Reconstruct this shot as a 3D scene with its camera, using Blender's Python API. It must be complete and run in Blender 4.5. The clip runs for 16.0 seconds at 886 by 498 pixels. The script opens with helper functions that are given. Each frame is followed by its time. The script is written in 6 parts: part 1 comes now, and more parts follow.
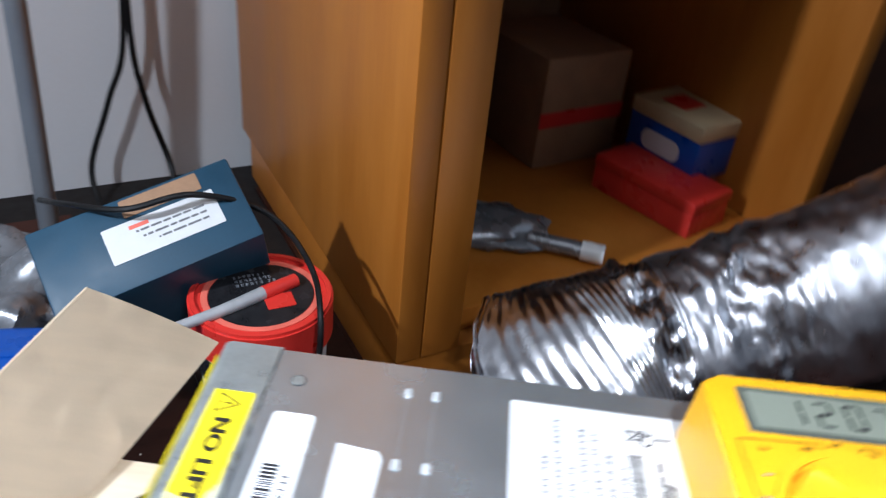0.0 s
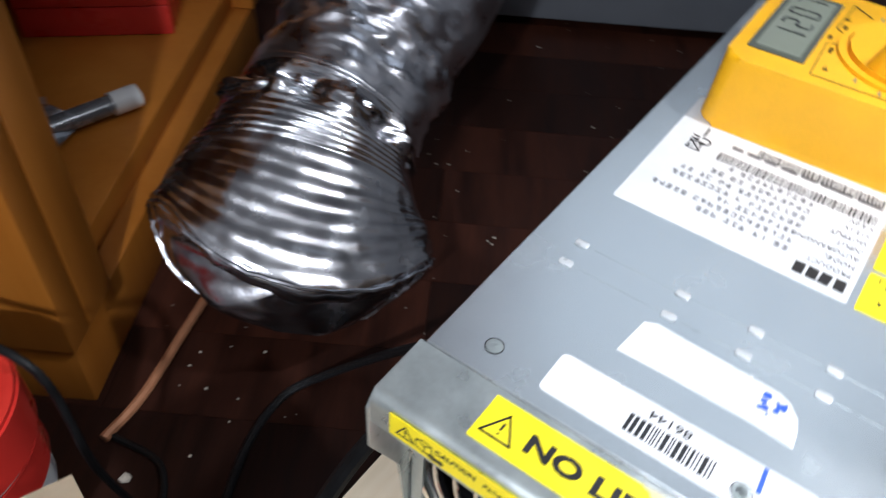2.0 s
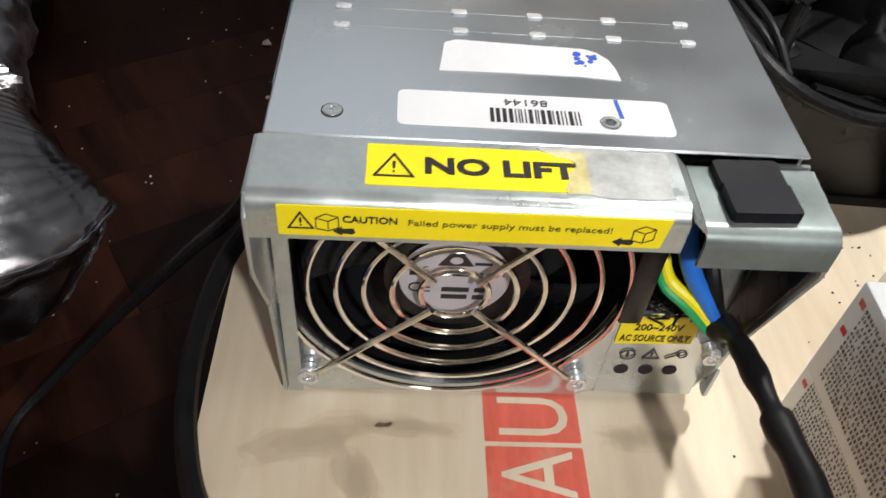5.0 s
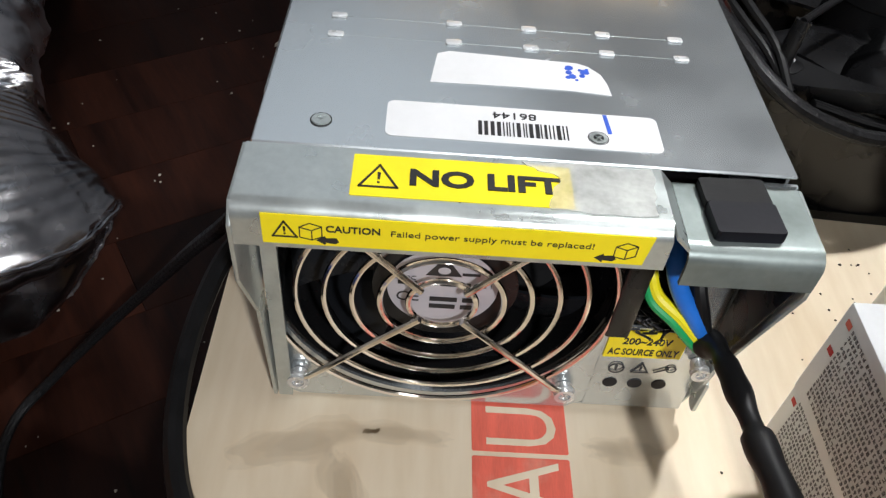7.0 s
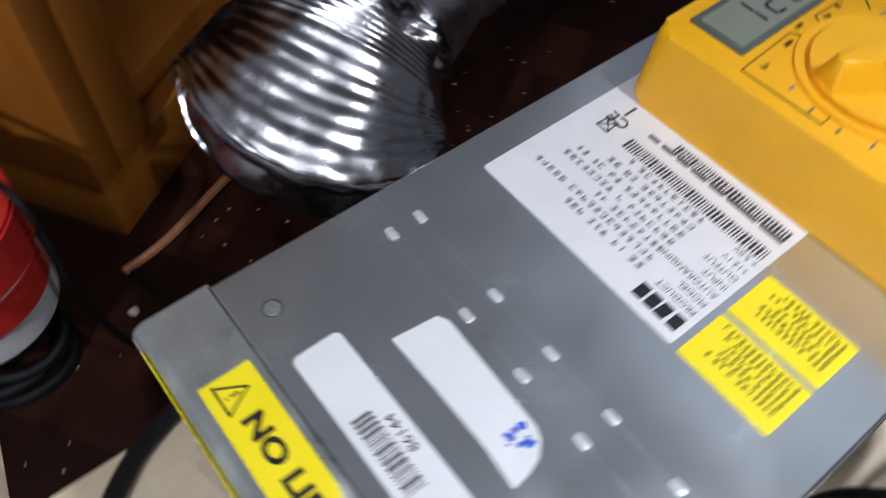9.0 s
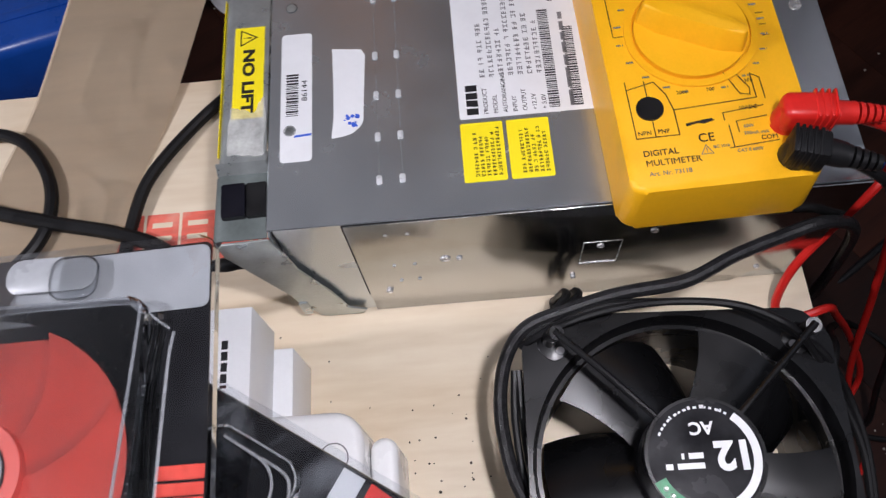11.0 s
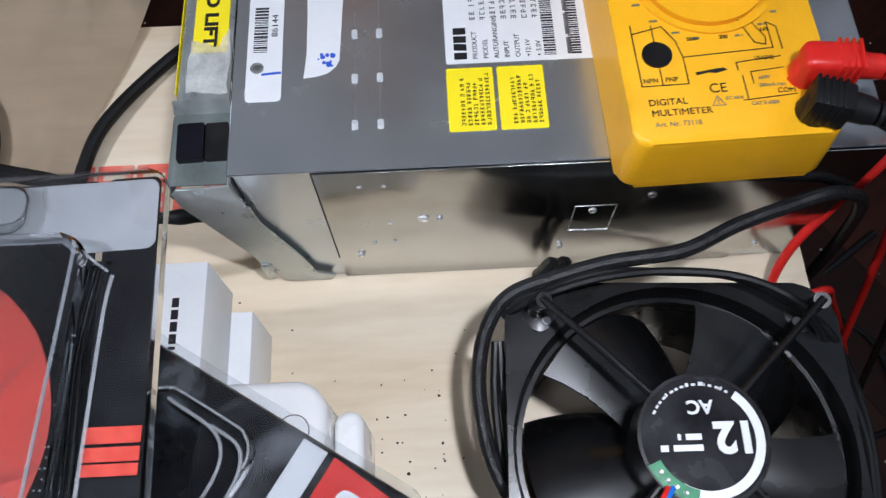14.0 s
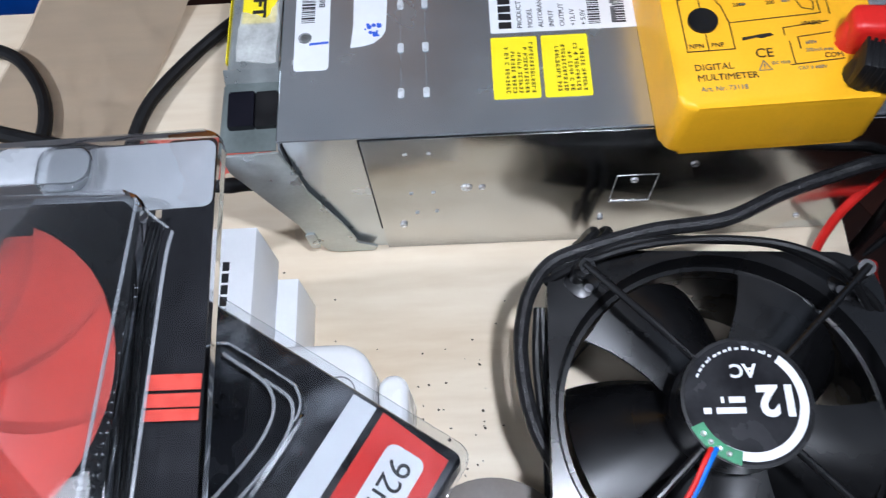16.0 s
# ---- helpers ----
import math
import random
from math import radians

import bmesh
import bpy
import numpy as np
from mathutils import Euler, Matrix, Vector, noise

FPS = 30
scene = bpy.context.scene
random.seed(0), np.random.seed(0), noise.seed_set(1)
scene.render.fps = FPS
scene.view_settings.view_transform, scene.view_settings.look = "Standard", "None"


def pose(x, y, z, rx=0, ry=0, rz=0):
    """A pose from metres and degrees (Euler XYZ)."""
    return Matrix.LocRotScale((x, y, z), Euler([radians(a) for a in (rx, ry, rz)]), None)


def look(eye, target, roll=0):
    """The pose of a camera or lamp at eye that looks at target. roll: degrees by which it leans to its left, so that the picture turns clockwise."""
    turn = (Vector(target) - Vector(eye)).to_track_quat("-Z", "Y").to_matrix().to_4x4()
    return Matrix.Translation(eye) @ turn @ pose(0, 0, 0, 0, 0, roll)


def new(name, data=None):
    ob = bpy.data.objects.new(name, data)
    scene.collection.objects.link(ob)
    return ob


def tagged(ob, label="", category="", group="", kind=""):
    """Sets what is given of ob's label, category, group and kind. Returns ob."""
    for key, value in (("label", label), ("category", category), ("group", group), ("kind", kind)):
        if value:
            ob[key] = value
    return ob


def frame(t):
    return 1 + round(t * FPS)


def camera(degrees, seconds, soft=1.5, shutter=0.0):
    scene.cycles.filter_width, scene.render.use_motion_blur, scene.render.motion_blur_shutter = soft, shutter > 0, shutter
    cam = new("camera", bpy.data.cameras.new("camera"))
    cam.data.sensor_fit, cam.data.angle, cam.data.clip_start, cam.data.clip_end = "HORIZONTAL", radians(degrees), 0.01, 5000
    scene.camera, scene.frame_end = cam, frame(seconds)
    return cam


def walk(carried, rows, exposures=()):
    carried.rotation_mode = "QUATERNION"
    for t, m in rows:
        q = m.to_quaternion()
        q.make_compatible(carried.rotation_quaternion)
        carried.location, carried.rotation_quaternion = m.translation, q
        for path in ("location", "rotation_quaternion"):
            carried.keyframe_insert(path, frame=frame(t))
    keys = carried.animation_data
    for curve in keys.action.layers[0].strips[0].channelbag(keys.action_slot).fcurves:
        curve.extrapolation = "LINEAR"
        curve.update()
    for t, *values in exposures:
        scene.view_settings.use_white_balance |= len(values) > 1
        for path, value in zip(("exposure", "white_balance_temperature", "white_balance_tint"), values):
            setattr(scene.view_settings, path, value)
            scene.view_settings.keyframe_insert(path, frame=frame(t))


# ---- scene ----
cam = camera(59.2, 16.0, soft=1.3, shutter=0.6)
PATH = [
    (0, (0.05781, -0.08003, 0.28088), (0.04720, 0.25599, 0.06415), 6.16),
    (0.5, (-0.01687, -0.06084, 0.27579), (0.02230, 0.25043, 0.02765), 0.74),
    (1, (-0.05845, -0.04361, 0.27095), (0.01711, 0.23618, -0.00474), -1.46),
    (1.5, (-0.07949, 0.00371, 0.25991), (0.10608, 0.22177, -0.01940), 4.27),
    (2, (-0.09924, 0.05389, 0.25339), (0.13642, 0.21135, -0.02887), 3.72),
    (2.5, (-0.11833, 0.08004, 0.24725), (0.14530, 0.16347, -0.04178), 6.16),
    (3, (-0.12944, 0.10383, 0.23483), (0.14876, 0.14200, -0.05004), 5.21),
    (3.5, (-0.13258, 0.11720, 0.22184), (0.14247, 0.11257, -0.06855), 5.30),
    (4, (-0.13508, 0.11870, 0.21277), (0.13728, 0.10500, -0.07986), 4.75),
    (4.5, (-0.13544, 0.10876, 0.20850), (0.13377, 0.08123, -0.08606), 6.61),
    (5, (-0.13531, 0.09384, 0.20824), (0.13968, 0.06878, -0.08116), 5.94),
    (5.2, (-0.13412, 0.09238, 0.20916), (0.14334, 0.06626, -0.07778), 6.16),
    (7.5, (-0.13473, 0.08284, 0.21211), (0.13877, 0.07277, -0.07961), 6.41),
    (8, (-0.11668, 0.06970, 0.22510), (0.14449, 0.12810, -0.07219), 2.90),
    (10.3, (0.07747, -0.09644, 0.33636), (0.09560, 0.08511, -0.01960), -2.00),
    (10.5, (0.07936, -0.11222, 0.34917), (0.08879, 0.06004, -0.01171), -4.35),
    (11, (0.07861, -0.13200, 0.37320), (0.06544, 0.02697, 0.00639), -9.24),
    (11.5, (0.07246, -0.13523, 0.38443), (0.06341, 0.02495, 0.01802), -5.54),
    (12, (0.08737, -0.13894, 0.38256), (0.08873, 0.01809, 0.01467), -0.77),
    (12.5, (0.07409, -0.12816, 0.36262), (0.07136, 0.03732, -0.00153), -2.21),
    (13, (0.06087, -0.12486, 0.33310), (0.05637, 0.03707, -0.03263), -2.85),
    (13.5, (0.05673, -0.11998, 0.32710), (0.04537, 0.03670, -0.04076), -5.29),
    (14, (0.07332, -0.13343, 0.34137), (0.07568, 0.02230, -0.02707), -1.98),
    (14.5, (0.07607, -0.13142, 0.34377), (0.07634, 0.02507, -0.02435), -2.50),
    (15, (0.07033, -0.14158, 0.34596), (0.06700, 0.00996, -0.02420), -3.99),
    (15.5, (0.06813, -0.14616, 0.34514), (0.06517, 0.00597, -0.02479), -3.87),
    (16, (0.06706, -0.14373, 0.34218), (0.05487, 0.00875, -0.02742), -6.68),
]
walk(cam, [(t, look(eye, target, roll)) for t, eye, target, roll in PATH],
     [(0.0, 0.78, 5500, 9), (0.5, 0.80, 5750, 12), (1.0, 0.76, 5900, 12), (1.5, 0.70, 5850, 12), (2.0, 0.36, 5800, 10), (2.5, -0.04, 5850, 10), (3.0, -0.08, 6000, 10), (3.5, 0.0, 6450, 11), (5.0, 0.05, 6500, 11),
      (7.5, 0.03, 6050, 9), (8.0, -0.03, 5600, 8), (10.3, -0.70, 6050, 20), (11.0, -0.45, 6050, 20), (12.0, -0.18, 5800, 17), (13.0, -0.20, 5700, 15), (14.0, -0.40, 5650, 13), (15.0, -0.24, 5450, 13), (16.0, -0.18, 5450, 13)])

# ---- world and lights ----
world = bpy.data.worlds.new("room_world")
scene.world = world
world.use_nodes = True
world.node_tree.nodes["Background"].inputs[0].default_value = (0.9, 0.95, 1.0, 1)
world.node_tree.nodes["Background"].inputs[1].default_value = 0.022


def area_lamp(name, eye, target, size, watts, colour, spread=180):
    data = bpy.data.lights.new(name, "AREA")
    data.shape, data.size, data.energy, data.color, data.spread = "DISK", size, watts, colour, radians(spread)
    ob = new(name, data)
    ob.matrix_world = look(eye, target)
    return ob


# two unseen fixed lamps added in place of a torch that moves with the camera
area_lamp("torch_stand_in", (-0.46, -0.05, 0.50), (0.02, 0.08, 0.0), 0.03, 3.1, (1.0, 0.99, 0.98))
area_lamp("torch_stand_in", (0.155, -0.125, 0.52), (0.05, -0.13, 0.0), 0.03, 1.0, (1.0, 0.98, 0.95), 110)
# added fill from overhead, no fitting is modelled or known here
area_lamp("added_overhead_fill", (-0.5, -0.6, 2.25), (-0.3, 0.0, 0.0), 0.5, 5.5, (1.0, 0.98, 0.95))
# cool area source added so the steel lid mirrors it; the wall has no window
area_lamp("added_lid_reflection_fill", (1.55, 0.25, 1.60), (0.1, 0.1, 0.0), 1.2, 2.2, (0.86, 0.93, 1.0))

# ---- materials ----


def node_mat(name, base, rough=0.5, metal=0.0, vary=0.15, scale=40.0, fine=400.0, bump=0.05, stretch=(1, 1, 1), dirt=0.0, alpha=1.0,
             coat=0.0, spread=0.1, dirt_colour=(0.05, 0.04, 0.03)):
    """A surface with variation at two scales, roughness wear and fine relief."""
    m = bpy.data.materials.new(name)
    m.use_nodes = True
    nt = m.node_tree
    b = nt.nodes["Principled BSDF"]
    co = nt.nodes.new("ShaderNodeTexCoord")
    mp = nt.nodes.new("ShaderNodeMapping")
    mp.inputs["Scale"].default_value = stretch
    nt.links.new(co.outputs["Object"], mp.inputs["Vector"])
    n1 = nt.nodes.new("ShaderNodeTexNoise")
    n1.inputs["Scale"].default_value, n1.inputs["Detail"].default_value = scale, 4
    n2 = nt.nodes.new("ShaderNodeTexNoise")
    n2.inputs["Scale"].default_value, n2.inputs["Detail"].default_value = fine, 3
    for n in (n1, n2):
        nt.links.new(mp.outputs["Vector"], n.inputs["Vector"])
    add = nt.nodes.new("ShaderNodeMath")
    add.operation = "MULTIPLY_ADD"
    nt.links.new(n2.outputs["Fac"], add.inputs[0])
    add.inputs[1].default_value = 0.4
    nt.links.new(n1.outputs["Fac"], add.inputs[2])
    ramp = nt.nodes.new("ShaderNodeMapRange")
    ramp.inputs["From Min"].default_value, ramp.inputs["From Max"].default_value = 0.4, 1.0
    ramp.inputs["To Min"].default_value, ramp.inputs["To Max"].default_value = 1 - vary, 1 + vary
    nt.links.new(add.outputs[0], ramp.inputs["Value"])
    mul = nt.nodes.new("ShaderNodeVectorMath")
    mul.operation = "SCALE"
    mul.inputs[0].default_value = base
    nt.links.new(ramp.outputs[0], mul.inputs["Scale"])
    out = mul.outputs[0]
    if dirt:
        n3 = nt.nodes.new("ShaderNodeTexNoise")
        n3.inputs["Scale"].default_value, n3.inputs["Detail"].default_value = scale * 0.6, 8
        nt.links.new(co.outputs["Object"], n3.inputs["Vector"])
        r3 = nt.nodes.new("ShaderNodeMapRange")
        r3.inputs["From Min"].default_value, r3.inputs["From Max"].default_value = 0.55, 0.75
        r3.inputs["To Max"].default_value = dirt
        nt.links.new(n3.outputs["Fac"], r3.inputs["Value"])
        mx = nt.nodes.new("ShaderNodeMix")
        mx.data_type = "RGBA"
        mx.inputs["B"].default_value = (*dirt_colour, 1)
        for i in mx.inputs:
            if i.name == "B" and i.type == "RGBA":
                i.default_value = (*dirt_colour, 1)
        fac = [i for i in mx.inputs if i.name == "Factor" and i.type == "VALUE"][0]
        ina = [i for i in mx.inputs if i.name == "A" and i.type == "RGBA"][0]
        nt.links.new(r3.outputs[0], fac)
        nt.links.new(out, ina)
        out = [o for o in mx.outputs if o.type == "RGBA"][0]
    nt.links.new(out, b.inputs["Base Color"])
    rr = nt.nodes.new("ShaderNodeMapRange")
    rr.inputs["From Min"].default_value, rr.inputs["From Max"].default_value = 0.35, 0.75
    rr.inputs["To Min"].default_value, rr.inputs["To Max"].default_value = max(0.02, rough - spread), min(1, rough + spread)
    nt.links.new(n1.outputs["Fac"], rr.inputs["Value"])
    nt.links.new(rr.outputs[0], b.inputs["Roughness"])
    b.inputs["Metallic"].default_value = metal
    b.inputs["Coat Weight"].default_value = coat
    if alpha < 1:
        b.inputs["Alpha"].default_value = alpha
    if bump:
        bp = nt.nodes.new("ShaderNodeBump")
        bp.inputs["Strength"].default_value, bp.inputs["Distance"].default_value = bump, 0.001
        nt.links.new(add.outputs[0], bp.inputs["Height"])
        nt.links.new(bp.outputs[0], b.inputs["Normal"])
    return m


def wood_mat(name, dark, light, rough, rings, stretch, bump=0.1, rnd=0.0, knots=0.5):
    """Wood with long grain along the first axis of stretch, and an own shade for each piece where rnd is set."""
    m = bpy.data.materials.new(name)
    m.use_nodes = True
    nt = m.node_tree
    b = nt.nodes["Principled BSDF"]
    co = nt.nodes.new("ShaderNodeTexCoord")
    mp = nt.nodes.new("ShaderNodeMapping")
    mp.inputs["Scale"].default_value = stretch
    nt.links.new(co.outputs["Object"], mp.inputs["Vector"])
    info = nt.nodes.new("ShaderNodeObjectInfo")
    sh = nt.nodes.new("ShaderNodeVectorMath")
    sh.operation = "SCALE"
    sh.inputs[0].default_value = (7, 5, 3)
    nt.links.new(info.outputs["Random"], sh.inputs["Scale"])
    nt.links.new(sh.outputs[0], mp.inputs["Location"])
    n1 = nt.nodes.new("ShaderNodeTexNoise")
    n1.inputs["Scale"].default_value, n1.inputs["Detail"].default_value, n1.inputs["Distortion"].default_value = rings, 6, knots
    n2 = nt.nodes.new("ShaderNodeTexNoise")
    n2.inputs["Scale"].default_value, n2.inputs["Detail"].default_value = rings * 9, 3
    for n in (n1, n2):
        nt.links.new(mp.outputs["Vector"], n.inputs["Vector"])
    ad = nt.nodes.new("ShaderNodeMath")
    ad.operation = "MULTIPLY_ADD"
    ad.inputs[1].default_value = 0.35
    nt.links.new(n2.outputs["Fac"], ad.inputs[0])
    nt.links.new(n1.outputs["Fac"], ad.inputs[2])
    rm = nt.nodes.new("ShaderNodeValToRGB")
    rm.color_ramp.elements[0].position, rm.color_ramp.elements[1].position = 0.42, 0.95
    rm.color_ramp.elements[0].color, rm.color_ramp.elements[1].color = (*dark, 1), (*light, 1)
    nt.links.new(ad.outputs[0], rm.inputs["Fac"])
    hs = nt.nodes.new("ShaderNodeHueSaturation")
    vr = nt.nodes.new("ShaderNodeMapRange")
    vr.inputs["To Min"].default_value, vr.inputs["To Max"].default_value = 1 - rnd, 1 + rnd
    nt.links.new(info.outputs["Random"], vr.inputs["Value"])
    nt.links.new(vr.outputs[0], hs.inputs["Value"])
    nt.links.new(rm.outputs[0], hs.inputs["Color"])
    nt.links.new(hs.outputs[0], b.inputs["Base Color"])
    rr = nt.nodes.new("ShaderNodeMapRange")
    rr.inputs["To Min"].default_value, rr.inputs["To Max"].default_value = rough - 0.12, rough + 0.12
    nt.links.new(n1.outputs["Fac"], rr.inputs["Value"])
    nt.links.new(rr.outputs[0], b.inputs["Roughness"])
    bp = nt.nodes.new("ShaderNodeBump")
    bp.inputs["Strength"].default_value, bp.inputs["Distance"].default_value = bump, 0.001
    nt.links.new(ad.outputs[0], bp.inputs["Height"])
    nt.links.new(bp.outputs[0], b.inputs["Normal"])
    return m


def clear_mat(name, rough=0.03, tint=(0.95, 0.96, 0.97), bump=0.008):
    """Thin clear plastic: see-through with a sharp gloss."""
    m = bpy.data.materials.new(name)
    m.use_nodes = True
    nt = m.node_tree
    nt.nodes.remove(nt.nodes["Principled BSDF"])
    tr = nt.nodes.new("ShaderNodeBsdfTransparent")
    tr.inputs[0].default_value = (*tint, 1)
    gl = nt.nodes.new("ShaderNodeBsdfGlossy")
    gl.inputs["Roughness"].default_value = rough
    fr = nt.nodes.new("ShaderNodeFresnel")
    fr.inputs[0].default_value = 1.5
    nz = nt.nodes.new("ShaderNodeTexNoise")
    nz.inputs["Scale"].default_value = 60
    bp = nt.nodes.new("ShaderNodeBump")
    bp.inputs["Strength"].default_value, bp.inputs["Distance"].default_value = bump, 0.002
    nt.links.new(nz.outputs["Fac"], bp.inputs["Height"])
    nt.links.new(bp.outputs[0], gl.inputs["Normal"])
    nt.links.new(bp.outputs[0], fr.inputs["Normal"])
    ad = nt.nodes.new("ShaderNodeMath")
    ad.operation = "ADD"
    ad.inputs[1].default_value = 0.03
    nt.links.new(fr.outputs[0], ad.inputs[0])
    mx = nt.nodes.new("ShaderNodeMixShader")
    nt.links.new(ad.outputs[0], mx.inputs[0])
    nt.links.new(tr.outputs[0], mx.inputs[1])
    nt.links.new(gl.outputs[0], mx.inputs[2])
    nt.links.new(mx.outputs[0], nt.nodes["Material Output"].inputs[0])
    return m


M_STEEL = node_mat("galvanised_steel", (0.595, 0.634, 0.65), 0.25, 0.84, 0.08, 45, 900, 0.03, (1, 1, 1), spread=0.05)
# same galvanised steel, base darkened to imitate the side's dark reflections
M_STEEL_DIM = node_mat("galvanised_steel_dimmed", (0.50, 0.505, 0.49), 0.20, 1.0, 0.10, 45, 900, 0.03, spread=0.05)
M_STEEL_B = node_mat("bezel_steel", (0.50, 0.54, 0.53), 0.36, 0.75, 0.16, 90, 600, 0.06, (1, 1, 1), spread=0.1)
# bezel steel with shade put into its base colour, against lamp glare
M_STEEL_B_SHADED = node_mat("bezel_steel_shaded", (0.22, 0.255, 0.245), 0.42, 0.6, 0.18, 90, 600, 0.06, (1, 1, 1), spread=0.1)
M_SCREW = node_mat("bright_screw", (0.72, 0.72, 0.71), 0.28, 0.6, 0.1, 300, 900, 0.02)
M_TAB = node_mat("bright_pressed_tab", (0.64, 0.66, 0.67), 0.35, 0.25, 0.05, 300, 900, 0.02)
M_CHROME = node_mat("chrome_wire", (0.82, 0.78, 0.72), 0.14, 1.0, 0.08, 200, 900, 0.01, spread=0.05)
M_YELLOW = node_mat("yellow_sticker", (0.90, 0.74, 0.005), 0.42, 0, 0.05, 90, 600, 0.03)
M_WHITE = node_mat("white_sticker", (0.72, 0.73, 0.74), 0.45, 0, 0.04, 90, 500, 0.03)
M_INK = node_mat("black_ink", (0.012, 0.012, 0.014), 0.5, 0, 0.2, 300, 900, 0.0)
M_GREYINK = node_mat("grey_print", (0.16, 0.16, 0.17), 0.5, 0, 0.3, 300, 900, 0.0)
M_BLUEINK = node_mat("blue_pen_ink", (0.03, 0.10, 0.55), 0.5, 0, 0.2, 200, 900, 0.0)
M_RESIDUE = node_mat("adhesive_residue", (0.66, 0.67, 0.64), 0.55, 0, 0.35, 140, 700, 0.5, alpha=0.42)
M_BLACKP = node_mat("black_plastic", (0.007, 0.007, 0.0075), 0.30, 0, 0.25, 70, 700, 0.05, spread=0.1)
M_BLACKR = node_mat("black_rubber", (0.008, 0.008, 0.0085), 0.48, 0, 0.25, 120, 900, 0.08)
M_PIN = node_mat("dull_grey_pin", (0.22, 0.22, 0.23), 0.75, 0, 0.2, 200, 900, 0.05)
M_STENCIL = node_mat("worn_red_stencil_ink", (0.78, 0.15, 0.10), 0.6, 0, 0.18, 90, 900, 0.0, (0.4, 3, 1), dirt=0.42, dirt_colour=(0.80, 0.62, 0.46))
M_PAD = node_mat("blue_black_pad", (0.004, 0.004, 0.008), 0.45, 0, 0.2, 90, 700, 0.05, spread=0.08)
M_IMPELLER = node_mat("smooth_black_impeller", (0.009, 0.010, 0.012), 0.30, 0, 0.2, 60, 700, 0.03, spread=0.06)
M_FANP = node_mat("glossy_black_fan_plastic", (0.005, 0.005, 0.0055), 0.30, 0, 0.3, 45, 500, 0.04, spread=0.06)
# grey dirt blotches paint both scuffs and reflections of the crinkled film
M_SCUFF_SHEEN = node_mat("black_card_scuffs_and_sheen", (0.017, 0.017, 0.019), 0.24, 0, 0.5, 60, 400, 0.25, spread=0.12, dirt=0.55, dirt_colour=(0.34, 0.35, 0.37))
M_REDFILM = node_mat("red_printed_film", (0.80, 0.10, 0.07), 0.3, 0, 0.2, 120, 600, 0.05, alpha=0.86)
M_EDGE = node_mat("thick_clear_plastic_edge", (0.70, 0.73, 0.76), 0.14, 0, 0.2, 80, 500, 0.1, alpha=0.22)
# near-black colour standing in for shade in gaps and recesses
M_DARK = node_mat("recess_shade_black", (0.008, 0.008, 0.009), 0.7, 0, 0.2, 80, 600, 0.02)
M_SLEEVE = node_mat("braided_sleeve", (0.015, 0.015, 0.016), 0.38, 0, 0.6, 500, 1600, 0.5)
M_METER = node_mat("yellow_meter_plastic", (0.92, 0.46, 0.003), 0.42, 0, 0.07, 60, 900, 0.05, spread=0.08, dirt=0.25, dirt_colour=(0.45, 0.25, 0.01))
M_LCD = node_mat("lcd_glass", (0.22, 0.24, 0.19), 0.15, 0, 0.05, 60, 500, 0.0)
M_LCDFRAME = node_mat("lcd_window", (0.10, 0.11, 0.09), 0.12, 0, 0.05, 60, 500, 0.0)
M_REDP = node_mat("red_plug_plastic", (0.62, 0.018, 0.012), 0.4, 0, 0.12, 80, 700, 0.05)
M_REDFAN = node_mat("red_fan_plastic", (0.88, 0.14, 0.10), 0.4, 0, 0.1, 50, 500, 0.04)
M_REDPRINT = node_mat("red_print", (0.78, 0.16, 0.11), 0.6, 0, 0.14, 70, 900, 0.0)
M_CARTON = node_mat("brown_cardboard", (0.60, 0.485, 0.34), 0.8, 0, 0.07, 25, 900, 0.08, (1, 5, 1))
M_WCARTON = node_mat("white_carton", (0.84, 0.85, 0.86), 0.5, 0, 0.04, 50, 700, 0.03)
M_WPLASTIC = node_mat("white_plastic", (0.86, 0.86, 0.85), 0.35, 0, 0.03, 40, 500, 0.02)
M_CARDBLK = node_mat("black_card", (0.017, 0.017, 0.019), 0.25, 0, 0.5, 60, 400, 0.1)
M_CARDSILVER = node_mat("silver_card", (0.43, 0.445, 0.46), 0.40, 0.15, 0.15, 45, 300, 0.1)
M_BLUETAPE = node_mat("blue_insulation", (0.02, 0.16, 0.62), 0.38, 0, 0.1, 90, 600, 0.1)
M_GREENW = node_mat("green_wire", (0.01, 0.33, 0.10), 0.4, 0, 0.08, 90, 600, 0.02)
M_YELLOWW = node_mat("yellow_wire", (0.85, 0.74, 0.01), 0.4, 0, 0.08, 90, 600, 0.02)
M_PCB = node_mat("green_board", (0.02, 0.20, 0.08), 0.4, 0, 0.3, 300, 900, 0.1)
M_PLY = wood_mat("birch_plywood", (0.63, 0.49, 0.32), (0.87, 0.77, 0.60), 0.5, 7.0, (0.5, 3.0, 3.0), 0.05)
M_PLYEDGE = node_mat("plywood_edge", (0.50, 0.34, 0.19), 0.7, 0, 0.3, 30, 500, 0.2, (1, 1, 12))
M_PARQUET = wood_mat("dark_parquet", (0.013, 0.0040, 0.0024), (0.052, 0.015, 0.0075), 0.52, 5.0, (1.0, 8.0, 8.0), 0.15, 0.45)
M_JOINT = node_mat("floor_joint", (0.006, 0.003, 0.002), 0.8, 0, 0.2, 60, 500, 0.05)
M_ORANGE = wood_mat("orange_veneer", (0.42, 0.135, 0.012), (0.54, 0.20, 0.026), 0.42, 3.0, (5.0, 5.0, 0.7), 0.05)
